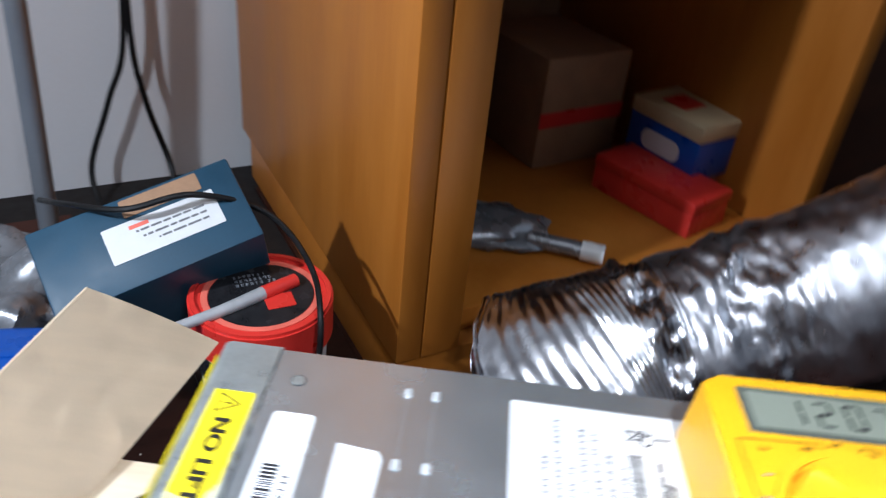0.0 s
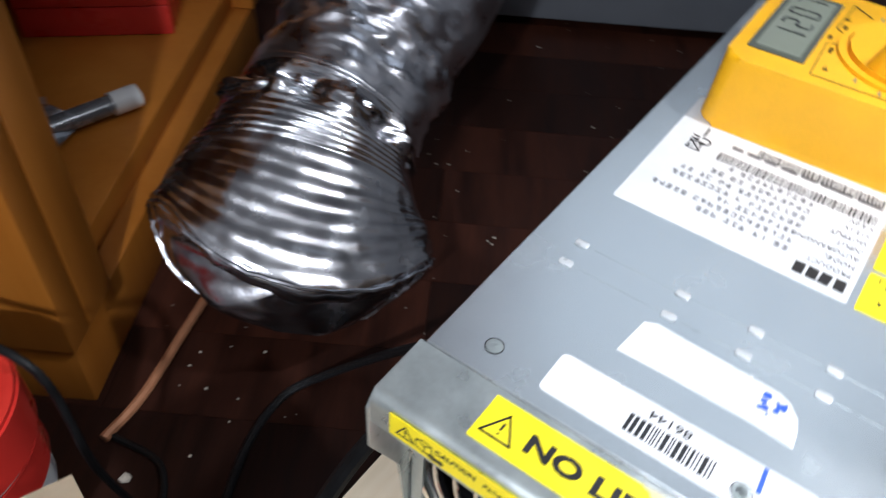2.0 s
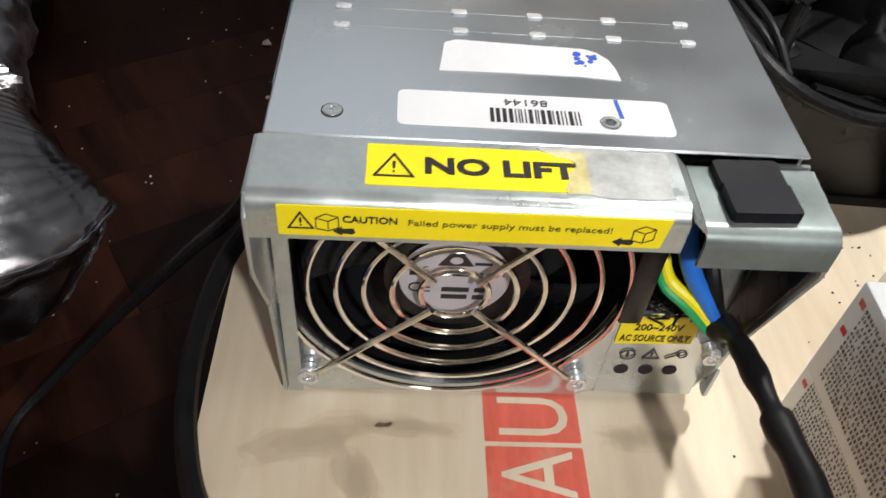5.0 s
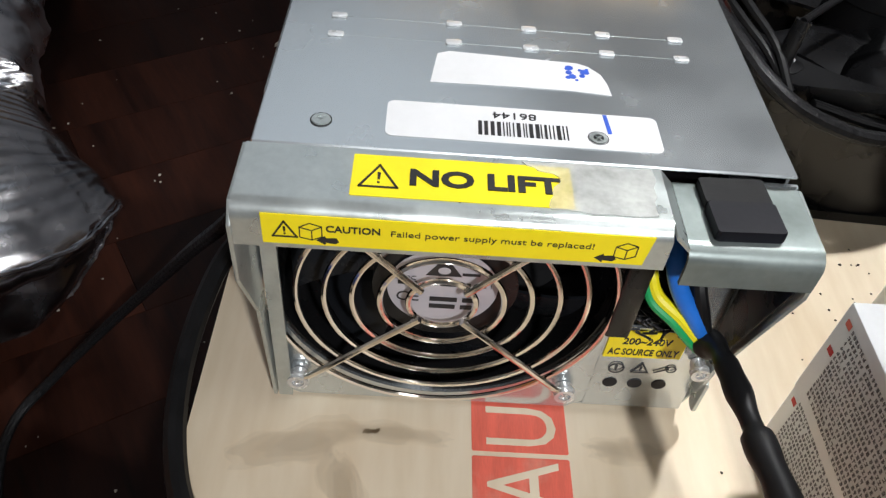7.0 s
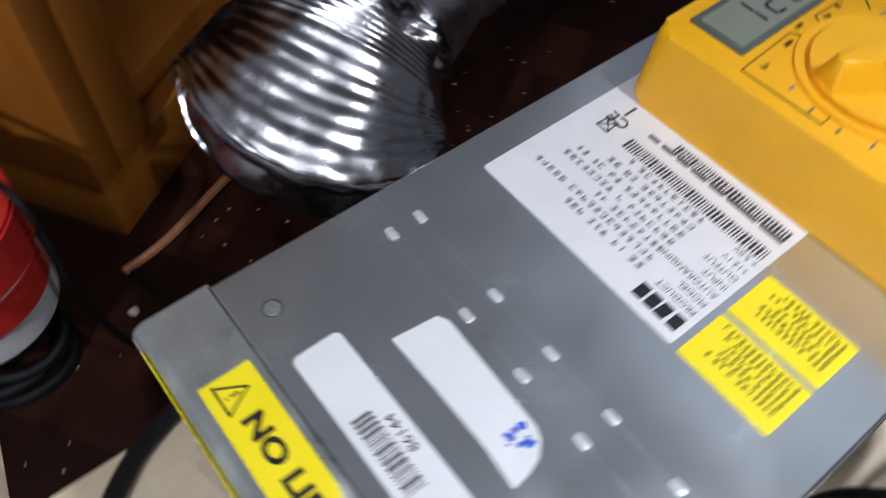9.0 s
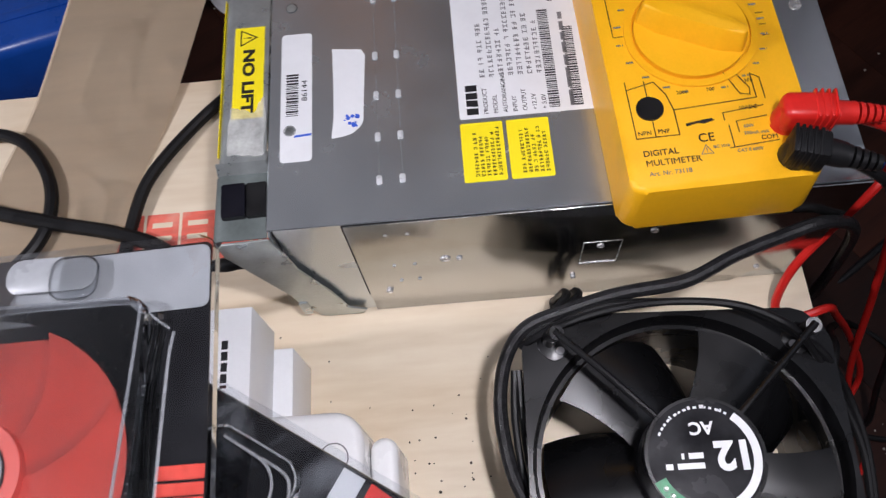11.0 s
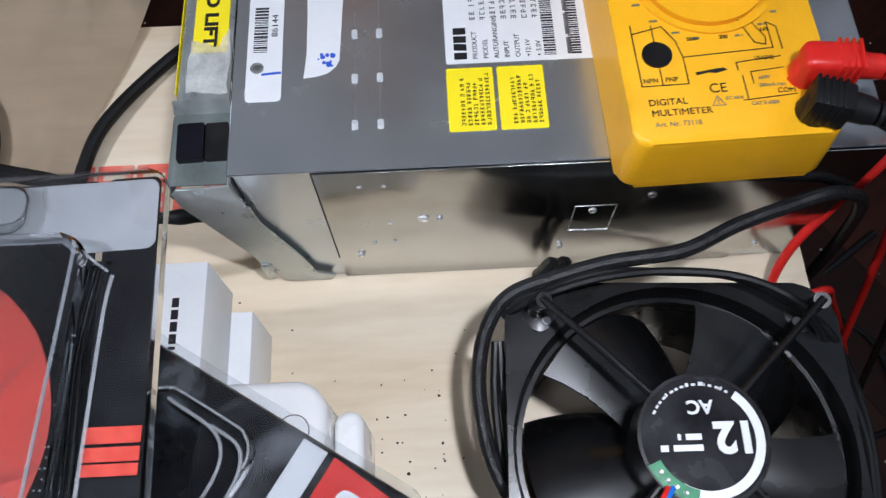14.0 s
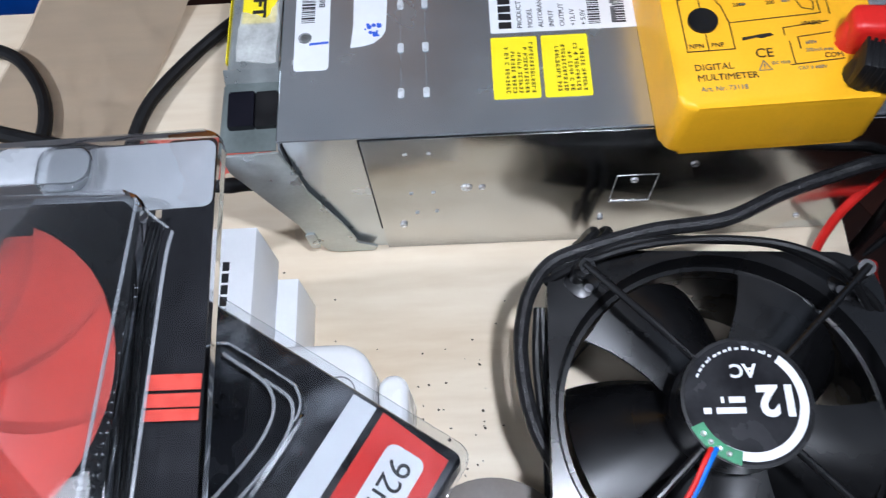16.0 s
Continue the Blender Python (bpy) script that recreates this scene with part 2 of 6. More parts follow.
M_WALL = node_mat("white_wall_paint", (0.74, 0.75, 0.77), 0.8, 0, 0.04, 6, 200, 0.1)
M_SKIRT = wood_mat("dark_skirting", (0.05, 0.02, 0.012), (0.12, 0.05, 0.03), 0.4, 5.0, (1, 6, 6), 0.1)
M_FOIL = node_mat("aluminium_foil", (0.66, 0.66, 0.69), 0.24, 1.0, 0.12, 60, 420, 0.16, spread=0.08)
M_FOILSOFT = node_mat("stretched_foil", (0.66, 0.66, 0.70), 0.36, 1.0, 0.12, 60, 420, 0.12, spread=0.10)
M_REDTUB = node_mat("red_lid_plastic", (0.66, 0.035, 0.025), 0.35, 0, 0.08, 30, 400, 0.03)
M_TUB = node_mat("clear_white_tub", (0.74, 0.74, 0.74), 0.4, 0, 0.2, 60, 400, 0.05)
M_NAVY = node_mat("navy_box_card", (0.012, 0.055, 0.10), 0.55, 0, 0.15, 25, 400, 0.05)
M_GREYCASE = node_mat("grey_case", (0.24, 0.26, 0.29), 0.45, 0.3, 0.08, 20, 300, 0.03)
M_BAG = node_mat("crumpled_silver_bag", (0.26, 0.27, 0.29), 0.3, 0.5, 0.3, 50, 300, 0.4)
M_CLEAR = clear_mat("clear_blister")
M_FROST = node_mat("frosted_plastic", (0.36, 0.375, 0.39), 0.30, 0, 0.12, 60, 400, 0.15)
for m in (M_BLACKP, M_BLACKR, M_SLEEVE, M_CARDBLK, M_PARQUET, M_PAD, M_IMPELLER):
    m.node_tree.nodes["Principled BSDF"].inputs["Specular IOR Level"].default_value = 0.24
M_CRUMB = node_mat("dark_crumb", (0.05, 0.035, 0.02), 0.9, 0, 0.3, 300, 900, 0.1)
M_LCRUMB = node_mat("pale_crumb", (0.55, 0.50, 0.42), 0.9, 0, 0.3, 300, 900, 0.1)
M_TAPE = node_mat("dark_tape", (0.11, 0.085, 0.065), 0.5, 0, 0.2, 60, 500, 0.1)
M_CREAM = node_mat("cream_card", (0.66, 0.55, 0.33), 0.6, 0, 0.1, 30, 400, 0.03)
M_BROWNBOX = node_mat("brown_box_card", (0.34, 0.20, 0.11), 0.7, 0, 0.2, 30, 400, 0.05)

# ---- building helpers ----


def part(name, bm, material, parent=None, label="", smooth=True, angle=35):
    """Links a bmesh as one mesh object, under a thing or a part."""
    me = bpy.data.meshes.new(name)
    bmesh.ops.recalc_face_normals(bm, faces=bm.faces)
    bm.to_mesh(me)
    bm.free()
    if smooth:
        for p in me.polygons:
            p.use_smooth = True
        me.set_sharp_from_angle(angle=radians(angle))
    me.materials.append(material)
    ob = new(name, me)
    if parent:
        ob.parent = parent
    if label:
        tagged(ob, label)
    return ob


def thing(name, label, category, group="", m=None, kind=""):
    ob = new(name)
    ob.empty_display_size = 0.02
    if m is not None:
        ob.matrix_world = m
    return tagged(ob, label, category, group, kind)


def mark(bm):
    return set(bm.verts)


def moved(bm, before, m):
    bmesh.ops.transform(bm, matrix=m, verts=[v for v in bm.verts if v not in before])


def add_box(bm, x0, x1, y0, y1, z0, z1, bevel=0.0, seg=2):
    before = mark(bm)
    r = bmesh.ops.create_cube(bm, size=1.0)
    bmesh.ops.transform(bm, matrix=Matrix.LocRotScale(((x0 + x1) / 2, (y0 + y1) / 2, (z0 + z1) / 2), None, (x1 - x0, y1 - y0, z1 - z0)), verts=r["verts"])
    if bevel:
        edges = [e for e in bm.edges if e.verts[0] not in before]
        bmesh.ops.bevel(bm, geom=edges, offset=bevel, segments=seg, profile=0.5, affect="EDGES")
    return bm


def boxed(x0, x1, y0, y1, z0, z1, bevel=0.0, seg=2):
    return add_box(bmesh.new(), x0, x1, y0, y1, z0, z1, bevel, seg)


def add_cyl(bm, p0, p1, r0, r1=None, seg=20, caps=True):
    p0, p1 = Vector(p0), Vector(p1)
    d = p1 - p0
    m = Matrix.Translation((p0 + p1) / 2) @ d.to_track_quat("Z", "Y").to_matrix().to_4x4()
    bmesh.ops.create_cone(bm, cap_ends=caps, segments=seg, radius1=r0, radius2=r0 if r1 is None else r1, depth=d.length, matrix=m)
    return bm


def cyl(p0, p1, r0, r1=None, seg=20, caps=True):
    return add_cyl(bmesh.new(), p0, p1, r0, r1, seg, caps)


def smooth_path(pts, n=8):
    """Points along a smooth line through the given ones."""
    p = [Vector(q) for q in pts]
    p = [p[0] * 2 - p[1]] + p + [p[-1] * 2 - p[-2]]
    out = []
    for i in range(1, len(p) - 2):
        for k in range(n):
            t = k / n
            a, b, c, d = p[i - 1 : i + 3]
            out.append(0.5 * (2 * b + (c - a) * t + (2 * a - 5 * b + 4 * c - d) * t * t + (3 * b - a - 3 * c + d) * t ** 3))
    return out + [p[-2]]


def add_tube(bm, path, r, seg=10, closed=False, caps=True):
    """Sweeps a ring along a path; r is a number or a function of the share of the way."""
    path = [Vector(q) for q in path]
    n = len(path)
    up = Vector((0, 0, 1))
    rings = []
    side = None
    for i, p in enumerate(path):
        a = path[(i - 1) % n] if closed or i else p
        b = path[(i + 1) % n] if closed or i < n - 1 else p
        t = (b - a).normalized()
        if side is None:
            side = t.cross(up)
            if side.length < 0.1:
                side = t.cross(Vector((1, 0, 0)))
        side = (side - t * side.dot(t)).normalized()
        other = t.cross(side)
        rad = r(i / max(1, n - 1)) if callable(r) else r
        rings.append([bm.verts.new(p + (side * math.cos(w) + other * math.sin(w)) * rad) for w in (2 * math.pi * k / seg for k in range(seg))])
    for i in range(n if closed else n - 1):
        a, b = rings[i], rings[(i + 1) % n]
        for k in range(seg):
            bm.faces.new((a[k], a[(k + 1) % seg], b[(k + 1) % seg], b[k]))
    if caps and not closed:
        bm.faces.new(rings[0])
        bm.faces.new(list(reversed(rings[-1])))
    return bm


def tube(pts, r, seg=10, n=8, closed=False):
    return add_tube(bmesh.new(), smooth_path(pts, n) if not closed else pts, r, seg, closed)


def add_prism(bm, outline, m, depth):
    """A flat outline in x and y, thickened by depth along z, put in place by m."""
    lo = [bm.verts.new(m @ Vector((x, y, 0))) for x, y in outline]
    hi = [bm.verts.new(m @ Vector((x, y, depth))) for x, y in outline]
    bm.faces.new(list(reversed(lo)))
    bm.faces.new(hi)
    n = len(lo)
    for i in range(n):
        bm.faces.new((lo[i], lo[(i + 1) % n], hi[(i + 1) % n], hi[i]))
    return bm


def prism(outline, m, depth, bevel=0.0):
    bm = add_prism(bmesh.new(), outline, m, depth)
    if bevel:
        bmesh.ops.bevel(bm, geom=list(bm.edges), offset=bevel, segments=2, profile=0.5, affect="EDGES")
    return bm


def rounded(w, h, r, cx=0.0, cy=0.0, seg=5):
    """A rectangle's outline with round corners."""
    out = []
    for sx, sy, a0 in ((1, 1, 0), (-1, 1, 90), (-1, -1, 180), (1, -1, 270)):
        for k in range(seg + 1):
            a = radians(a0 + 90 * k / seg)
            out.append((cx + sx * (w / 2 - r) + r * math.cos(a), cy + sy * (h / 2 - r) + r * math.sin(a)))
    return out


def circle(r, n=32, cx=0.0, cy=0.0):
    return [(cx + r * math.cos(2 * math.pi * k / n), cy + r * math.sin(2 * math.pi * k / n)) for k in range(n)]


def add_annulus(bm, r0, r1, m, depth, n=40, a0=0.0, a1=360.0):
    """A flat ring, or an arc of it, with thickness."""
    full = a1 - a0 >= 360
    steps = n + (0 if full else 1)
    v = []
    for k in range(steps):
        a = radians(a0 + (a1 - a0) * k / n)
        c, s = math.cos(a), math.sin(a)
        v.append([bm.verts.new(m @ Vector((r * c, r * s, z))) for r, z in ((r0, 0), (r1, 0), (r1, depth), (r0, depth))])
    for k in range(n):
        a, b = v[k], v[(k + 1) % steps]
        for j in range(4):
            bm.faces.new((a[j], a[(j + 1) % 4], b[(j + 1) % 4], b[j]))
    if not full:
        bm.faces.new(v[0])
        bm.faces.new(list(reversed(v[-1])))
    return bm


def words(name, text, size, m, material, parent, depth=0.00012, align="LEFT", wide=1.0, length=0.0, bold=0.0):
    """Flat lettering in the built-in font, put in place by m."""
    cu = bpy.data.curves.new(name, "FONT")
    cu.body, cu.size, cu.extrude, cu.align_x, cu.resolution_u = text, size, depth, align, 3
    cu.offset = bold
    tmp = bpy.data.objects.new(name, cu)
    scene.collection.objects.link(tmp)
    me = bpy.data.meshes.new_from_object(tmp.evaluated_get(bpy.context.evaluated_depsgraph_get()))
    bpy.data.objects.remove(tmp)
    if length:
        wide = length / max(0.0001, max(v.co.x for v in me.vertices) - min(v.co.x for v in me.vertices))
    me.transform(m @ Matrix.Diagonal((wide, 1, 1, 1)))
    me.materials.clear()
    me.materials.append(material)
    me.name = name
    ob = new(name, me)
    ob.parent = parent
    return ob


def bars(bm, m, rows, length, pitch, thick, seed=0, ragged=0.25, depth=0.0001, gap=True):
    """Rows of unreadable print as thin bars."""
    rng = random.Random(seed)
    for r in range(rows):
        x = 0.0
        end = length * (1 - ragged * rng.random())
        while x < end:
            w = rng.uniform(2.0, 6.0) * thick if gap else end
            add_prism(bm, [(x, -r * pitch), (min(x + w, end), -r * pitch), (min(x + w, end), -r * pitch + thick), (x, -r * pitch + thick)], m, depth)
            x += w + thick * 0.8
    return bm


def glyphs(bm, m, rows, length, pitch, size, seed=0, ragged=0.3, depth=0.0001):
    """Rows of small unreadable characters, each a few short strokes."""
    rng = random.Random(seed)
    for r in range(rows):
        x, end = 0.0, length * (1 - ragged * rng.random())
        while x < end:
            t = size * 0.2
            y = -r * pitch
            for k in range(3):
                if rng.random() < 0.8:
                    a, b = x, x + size * rng.uniform(0.5, 0.85)
                    c = y + size * 0.4 * k
                    add_prism(bm, [(a, c), (b, c), (b, c + t), (a, c + t)], m, depth)
            a = x + size * rng.uniform(0.0, 0.6)
            add_prism(bm, [(a, y), (a + t, y), (a + t, y + size), (a, y + size)], m, depth * 1.2)
            x += size * (1.15 if rng.random() < 0.88 else 1.9)
    return bm


def axes(origin, right, up):
    """A frame with its x along right and its y along up."""
    right, up = Vector(right).normalized(), Vector(up).normalized()
    out = right.cross(up)
    return Matrix(((right.x, up.x, out.x, origin[0]), (right.y, up.y, out.y, origin[1]), (right.z, up.z, out.z, origin[2]), (0, 0, 0, 1)))


I4 = Matrix.Identity(4)

# ---- the room ----
FLOOR = -0.20
CA = 32.0
ROOM = pose(0.0145, 0.3965, FLOOR, 0, 0, CA)  # frame along the back wall: x along it, y towards it


def at_room(u, v, z=0.0):
    return ROOM @ Vector((u, v, z))


def room_wall(name, u0, u1, v0, v1, z0, z1, material=M_WALL, label="plain white painted room wall"):
    bm = boxed(u0, u1, v0, v1, z0, z1)
    ob = part(name, bm, material, None, label, smooth=False)
    ob.matrix_world = ROOM
    return tagged(ob, "", "wall", "", "structure")


room_wall("wall_north", -1.9, 2.1, 0.49, 0.61, -0.02, 2.5)
room_wall("wall_south", -1.9, 2.1, -2.32, -2.2, -0.02, 2.5)
room_wall("wall_west", -2.02, -1.9, -2.32, 0.61, -0.02, 2.5)
room_wall("wall_east", 2.1, 2.22, -2.32, 0.61, -0.02, 2.5)
ceiling = part("ceiling", boxed(-1.9, 2.1, -2.2, 0.49, 2.5, 2.6), M_WALL, None, "plain white painted ceiling", smooth=False)
ceiling.matrix_world = ROOM
tagged(ceiling, "", "ceiling", "", "structure")
floor = part("floor", boxed(-1.9, 2.1, -2.2, 0.49, -0.06, -0.006), M_JOINT, None, "dark brown worn parquet floor with dust", smooth=False)
floor.matrix_world = ROOM
tagged(floor, "", "floor", "", "structure")

# ---- cabinet against the wall ----
cab = thing("cabinet", "orange-brown veneered open cabinet on a plinth against the wall", "cabinet", m=ROOM)
part("plinth", boxed(0.004, 0.458, 0.004, 0.45, 0.0, 0.056, 0.001), M_ORANGE, cab)
part("side_panel", boxed(0.0, 0.022, 0.0, 0.47, 0.057, 0.95, 0.0015), M_ORANGE, cab)
part("side_panel", boxed(0.440, 0.462, 0.0, 0.47, 0.057, 0.95, 0.0015), M_ORANGE, cab)
part("front_stile", boxed(0.023, 0.058, 0.0, 0.020, 0.057, 0.95, 0.0015), M_ORANGE, cab)
part("shelf", boxed(0.0225, 0.4395, 0.021, 0.45, 0.057, 0.080, 0.001), M_ORANGE, cab)
part("shelf", boxed(0.0225, 0.4395, 0.021, 0.45, 0.52, 0.54, 0.001), M_ORANGE, cab)
part("back_panel", boxed(0.0225, 0.4395, 0.452, 0.462, 0.057, 0.95), M_BROWNBOX, cab)
part("top_panel", boxed(0.0, 0.462, 0.0, 0.47, 0.951, 0.973, 0.0015), M_ORANGE, cab)

dcab = thing("side_cabinet", "dark brown wooden cabinet standing beside the orange one", "cabinet", m=ROOM)
part("body", boxed(0.50, 1.3, 0.12, 0.47, 0.0, 0.95, 0.003), M_SKIRT, dcab)
part("door", boxed(0.51, 0.90, 0.102, 0.119, 0.05, 0.93, 0.003), M_SKIRT, dcab)

# grey computer case on the floor
case = thing("computer_case", "blue-grey metal computer case standing on the floor", "computer", m=ROOM)
part("body", boxed(0.55, 0.75, -0.62, -0.19, 0.012, 0.42, 0.006), M_GREYCASE, case)
for cx in (0.58, 0.72):
    for cy in (-0.58, -0.23):
        part("foot", cyl((cx, cy, 0), (cx, cy, 0.012), 0.014, seg=16), M_BLACKR, case)
for k in range(3):
    part("side_button", boxed(0.5475, 0.550, -0.33, -0.318, 0.085 + 0.02 * k, 0.093 + 0.02 * k, 0.001), M_BLACKP, case)

# ---- low table ----
table = thing("low_table", "low birch plywood table top with a red stencilled print", "table")


def corner_outline(x0, x1, y0, y1, r):
    return rounded(x1 - x0, y1 - y0, r, (x0 + x1) / 2, (y0 + y1) / 2, 6)


part("tabletop", prism(corner_outline(-0.40, 0.244, -0.34, 0.150, 0.025), pose(0, 0, -0.016), 0.016, 0.0012), M_PLY, table)
for lx in (-0.36, 0.205):
    for ly in (-0.30, 0.11):
        part("leg", boxed(lx - 0.018, lx + 0.018, ly - 0.018, ly + 0.018, FLOOR, -0.0162, 0.002), M_PLYEDGE, table)
letters = ("", "", "", "", "A", "U")
for k, ch in enumerate(letters):
    x1 = 0.0014 - 0.0195 * (5 - k)
    ob = part("print_block", prism(rounded(0.0178, 0.0295, 0.0004, x1 - 0.0089, 0.0497, 1), pose(0, 0, 0.0), 0.0002), M_STENCIL, table, "faded red stencilled block", smooth=False)
    if ch:
        words("print_letter", ch, 0.0315, pose(x1 - 0.0089, 0.0385, 0.00025), M_PLY, table, 0.00008, "CENTER", 0.72)
    else:
        bm = bmesh.new()
        for j in range(3):
            add_prism(bm, [(x1 - 0.0145, 0.0402 + 0.008 * j), (x1 - 0.0035, 0.0402 + 0.008 * j), (x1 - 0.0035, 0.0432 + 0.008 * j), (x1 - 0.0145, 0.0432 + 0.008 * j)], pose(0, 0, 0.00025), 0.00008)
        part("print_block", bm, M_PLY, table, "", False)

# ---- power supply ----
psu = thing("power_supply", "galvanised steel server power supply lying on the plywood table", "power supply")
W, L, H = 0.1235, 0.235, 0.1005


def plate_hole(y0, y1, z0, z1, cy, cz, r, x, depth, n=64):
    """A plate across the x axis with a round hole in it."""
    bm = bmesh.new()
    loops = []
    for dx in (0, depth):
        inner, outer = [], []
        for k in range(n):
            a = 2 * math.pi * k / n
            c, s = math.cos(a), math.sin(a)
            inner.append(bm.verts.new((x + dx, cy + r * c, cz + r * s)))
            t = min((y1 - cy) / c if c > 1e-6 else (y0 - cy) / c if c < -1e-6 else 9, (z1 - cz) / s if s > 1e-6 else (z0 - cz) / s if s < -1e-6 else 9)
            outer.append(bm.verts.new((x + dx, cy + t * c, cz + t * s)))
        loops.append((inner, outer))
    (i0, o0), (i1, o1) = loops
    for k in range(n):
        j = (k + 1) % n
        bm.faces.new((i0[k], i0[j], o0[j], o0[k]))
        bm.faces.new((i1[k], o1[k], o1[j], i1[j]))
        bm.faces.new((i0[k], i1[k], i1[j], i0[j]))
        bm.faces.new((o0[k], o0[j], o1[j], o1[k]))
    return bm


FY, FZ, FR = 0.0768, 0.0520, 0.0464
bm = bmesh.new()
add_box(bm, 0.034, L, 0.0006, W - 0.0006, 0.0006, H - 0.0012)
part("body", bm, M_STEEL, psu)
part("side_wall", boxed(0.002, 0.034, 0.0006, 0.0014, 0.0006, H - 0.0012), M_STEEL, psu)
part("side_wall", boxed(0.002, 0.034, W - 0.0014, W - 0.0006, 0.0006, H - 0.0012), M_STEEL, psu)
part("bottom_plate", boxed(0.002, 0.034, 0.0014, W - 0.0014, 0.0006, 0.0014), M_STEEL, psu)
part("front_plate", plate_hole(0.030, W, 0.0015, H - 0.002, FY, FZ, FR, 0.0, 0.001), M_STEEL, psu)
bm = bmesh.new()
add_box(bm, 0.0, 0.001, -0.001, 0.0299, 0.0035, 0.043)
add_box(bm, 0.0, 0.001, -0.001, 0.009, 0.0432, H - 0.003)
part("inlet_plate", bm, M_STEEL, psu)
part("lid", boxed(0.0, L + 0.0004, 0.0, W, H - 0.001, H, 0.0004, 1), M_STEEL, psu)
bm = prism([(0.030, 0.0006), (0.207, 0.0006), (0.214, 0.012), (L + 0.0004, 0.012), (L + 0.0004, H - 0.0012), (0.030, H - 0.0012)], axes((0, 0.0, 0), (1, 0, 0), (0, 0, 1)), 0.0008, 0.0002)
# this side takes the dimmed copy of the lid's steel
part("side_cover", bm, M_STEEL_DIM, psu)
part("side_cover", boxed(0.020, L + 0.0004, W - 0.0004, W + 0.0006, 0.004, H - 0.0012, 0.0003, 1), M_STEEL, psu)
# thin dark box painted in as the groove's shade, no gap is cut
part("cover_seam", boxed(0.0292, 0.0299, -0.0002, 0.0004, 0.022, H - 0.0012), M_DARK, psu, "dark strip for the shade in the cover's seam", smooth=False)

# bezel: a folded lip over the fan, its side cheeks and the lower handle part
FOLD = [(-0.0165 - 0.0040 * math.sin(radians(w)), -0.0040 + 0.0040 * math.cos(radians(w))) for w in range(0, 91, 10)]
INNER = [(-0.0165 - 0.0031 * math.sin(radians(w)), -0.0040 + 0.0031 * math.cos(radians(w))) for w in range(90, -1, -10)]
prof = [(0.0, 0.0)] + FOLD + [(-0.0205, -0.0112), (-0.0196, -0.0112)] + INNER + [(0.0, -0.0009)]


def add_fold(bm, outline, y0, y1, z):
    """A folded strip whose outline in x and z runs from y0 to y1."""
    a = [bm.verts.new((x, y0, z + dz)) for x, dz in outline]
    b = [bm.verts.new((x, y1, z + dz)) for x, dz in outline]
    bm.faces.new(a)
    bm.faces.new(list(reversed(b)))
    for i in range(len(a)):
        j = (i + 1) % len(a)
        bm.faces.new((a[i], b[i], b[j], a[j]))


bm = bmesh.new()
add_fold(bm, [(x - 0.0006, z) for x, z in prof], 0.0322, W + 0.0006, H + 0.0002)
part("bezel", bm, M_STEEL_B, psu, "folded zinc-plated lip over the fan", angle=25)
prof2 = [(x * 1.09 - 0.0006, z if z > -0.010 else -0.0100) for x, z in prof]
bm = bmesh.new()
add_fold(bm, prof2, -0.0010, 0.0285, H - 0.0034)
# handle plate in the shaded copy of the bezel steel
part("handle_plate", bm, M_STEEL_B_SHADED, psu, "lower zinc-plated handle plate", angle=25)
bm = bmesh.new()
add_prism(bm, [(0.0285, H - 0.0036), (0.0322, H + 0.0002), (0.0322, H - 0.0010), (0.0285, H - 0.0048)], axes((-0.0006, 0, 0), (0, 1, 0), (0, 0, 1)), -0.021)
part("bezel_step", bm, M_STEEL_B, psu)
cheek = [(0.0, 0.0965), (-0.0190, 0.0955), (-0.0215, 0.0920), (-0.0215, 0.0830), (-0.0060, 0.0340), (-0.0050, 0.0250), (0.0020, 0.0030), (0.0060, 0.0012), (0.0230, 0.0012),
         (0.0255, 0.0060), (0.0170, 0.0110), (0.0150, 0.0240), (0.0130, 0.0330), (0.0040, 0.0640), (0.0030, 0.0780)]
bm = prism([(x, z) for x, z in cheek], axes((0, -0.0012, 0), (1, 0, 0), (0, 0, 1)), 0.001, 0.0002)
part("bezel_cheek", bm, M_STEEL_B, psu)
# black sheet added over the cheek's inner face to imitate its shade
cheek_shade = [(-0.0010, 0.0900), (-0.0180, 0.0885), (-0.0200, 0.0830), (-0.0060, 0.0360), (-0.0010, 0.0340)]
part("cheek_shade_sheet", prism(cheek_shade, axes((0, 0.0006, 0), (1, 0, 0), (0, 0, 1)), 0.0006), M_BLACKP, psu, "black sheet added as shade on the cheek's inner face", smooth=False)
cheek2 = [(0.0, 0.1000), (-0.0180, 0.0995), (-0.0215, 0.0950), (-0.0215, 0.0780), (-0.0090, 0.0520), (-0.0040, 0.0060), (0.0, 0.0040)]
bm = prism([(x, z) for x, z in cheek2], axes((0, W + 0.0016, 0), (1, 0, 0), (0, 0, 1)), 0.001, 0.0002)
part("bezel_cheek", bm, M_STEEL_B, psu)
bm = boxed(-0.0040, -0.0030, 0.1195, W, 0.006, 0.088)
part("bezel_flange", bm, M_STEEL_B, psu)
part("handle_pad", prism(rounded(0.0096, 0.0150, 0.0006), pose(-0.0138, 0.0154, H - 0.0034, 0, 0, 2), 0.0029, 0.0004), M_PAD, psu, "glossy black plastic pad")
part("pad_tongue", prism(rounded(0.0082, 0.0150, 0.0006), pose(-0.0046, 0.0156, H - 0.0034, 0, 0, 2), 0.0022, 0.0003), M_BLACKR, psu, "dull black rubber tongue")

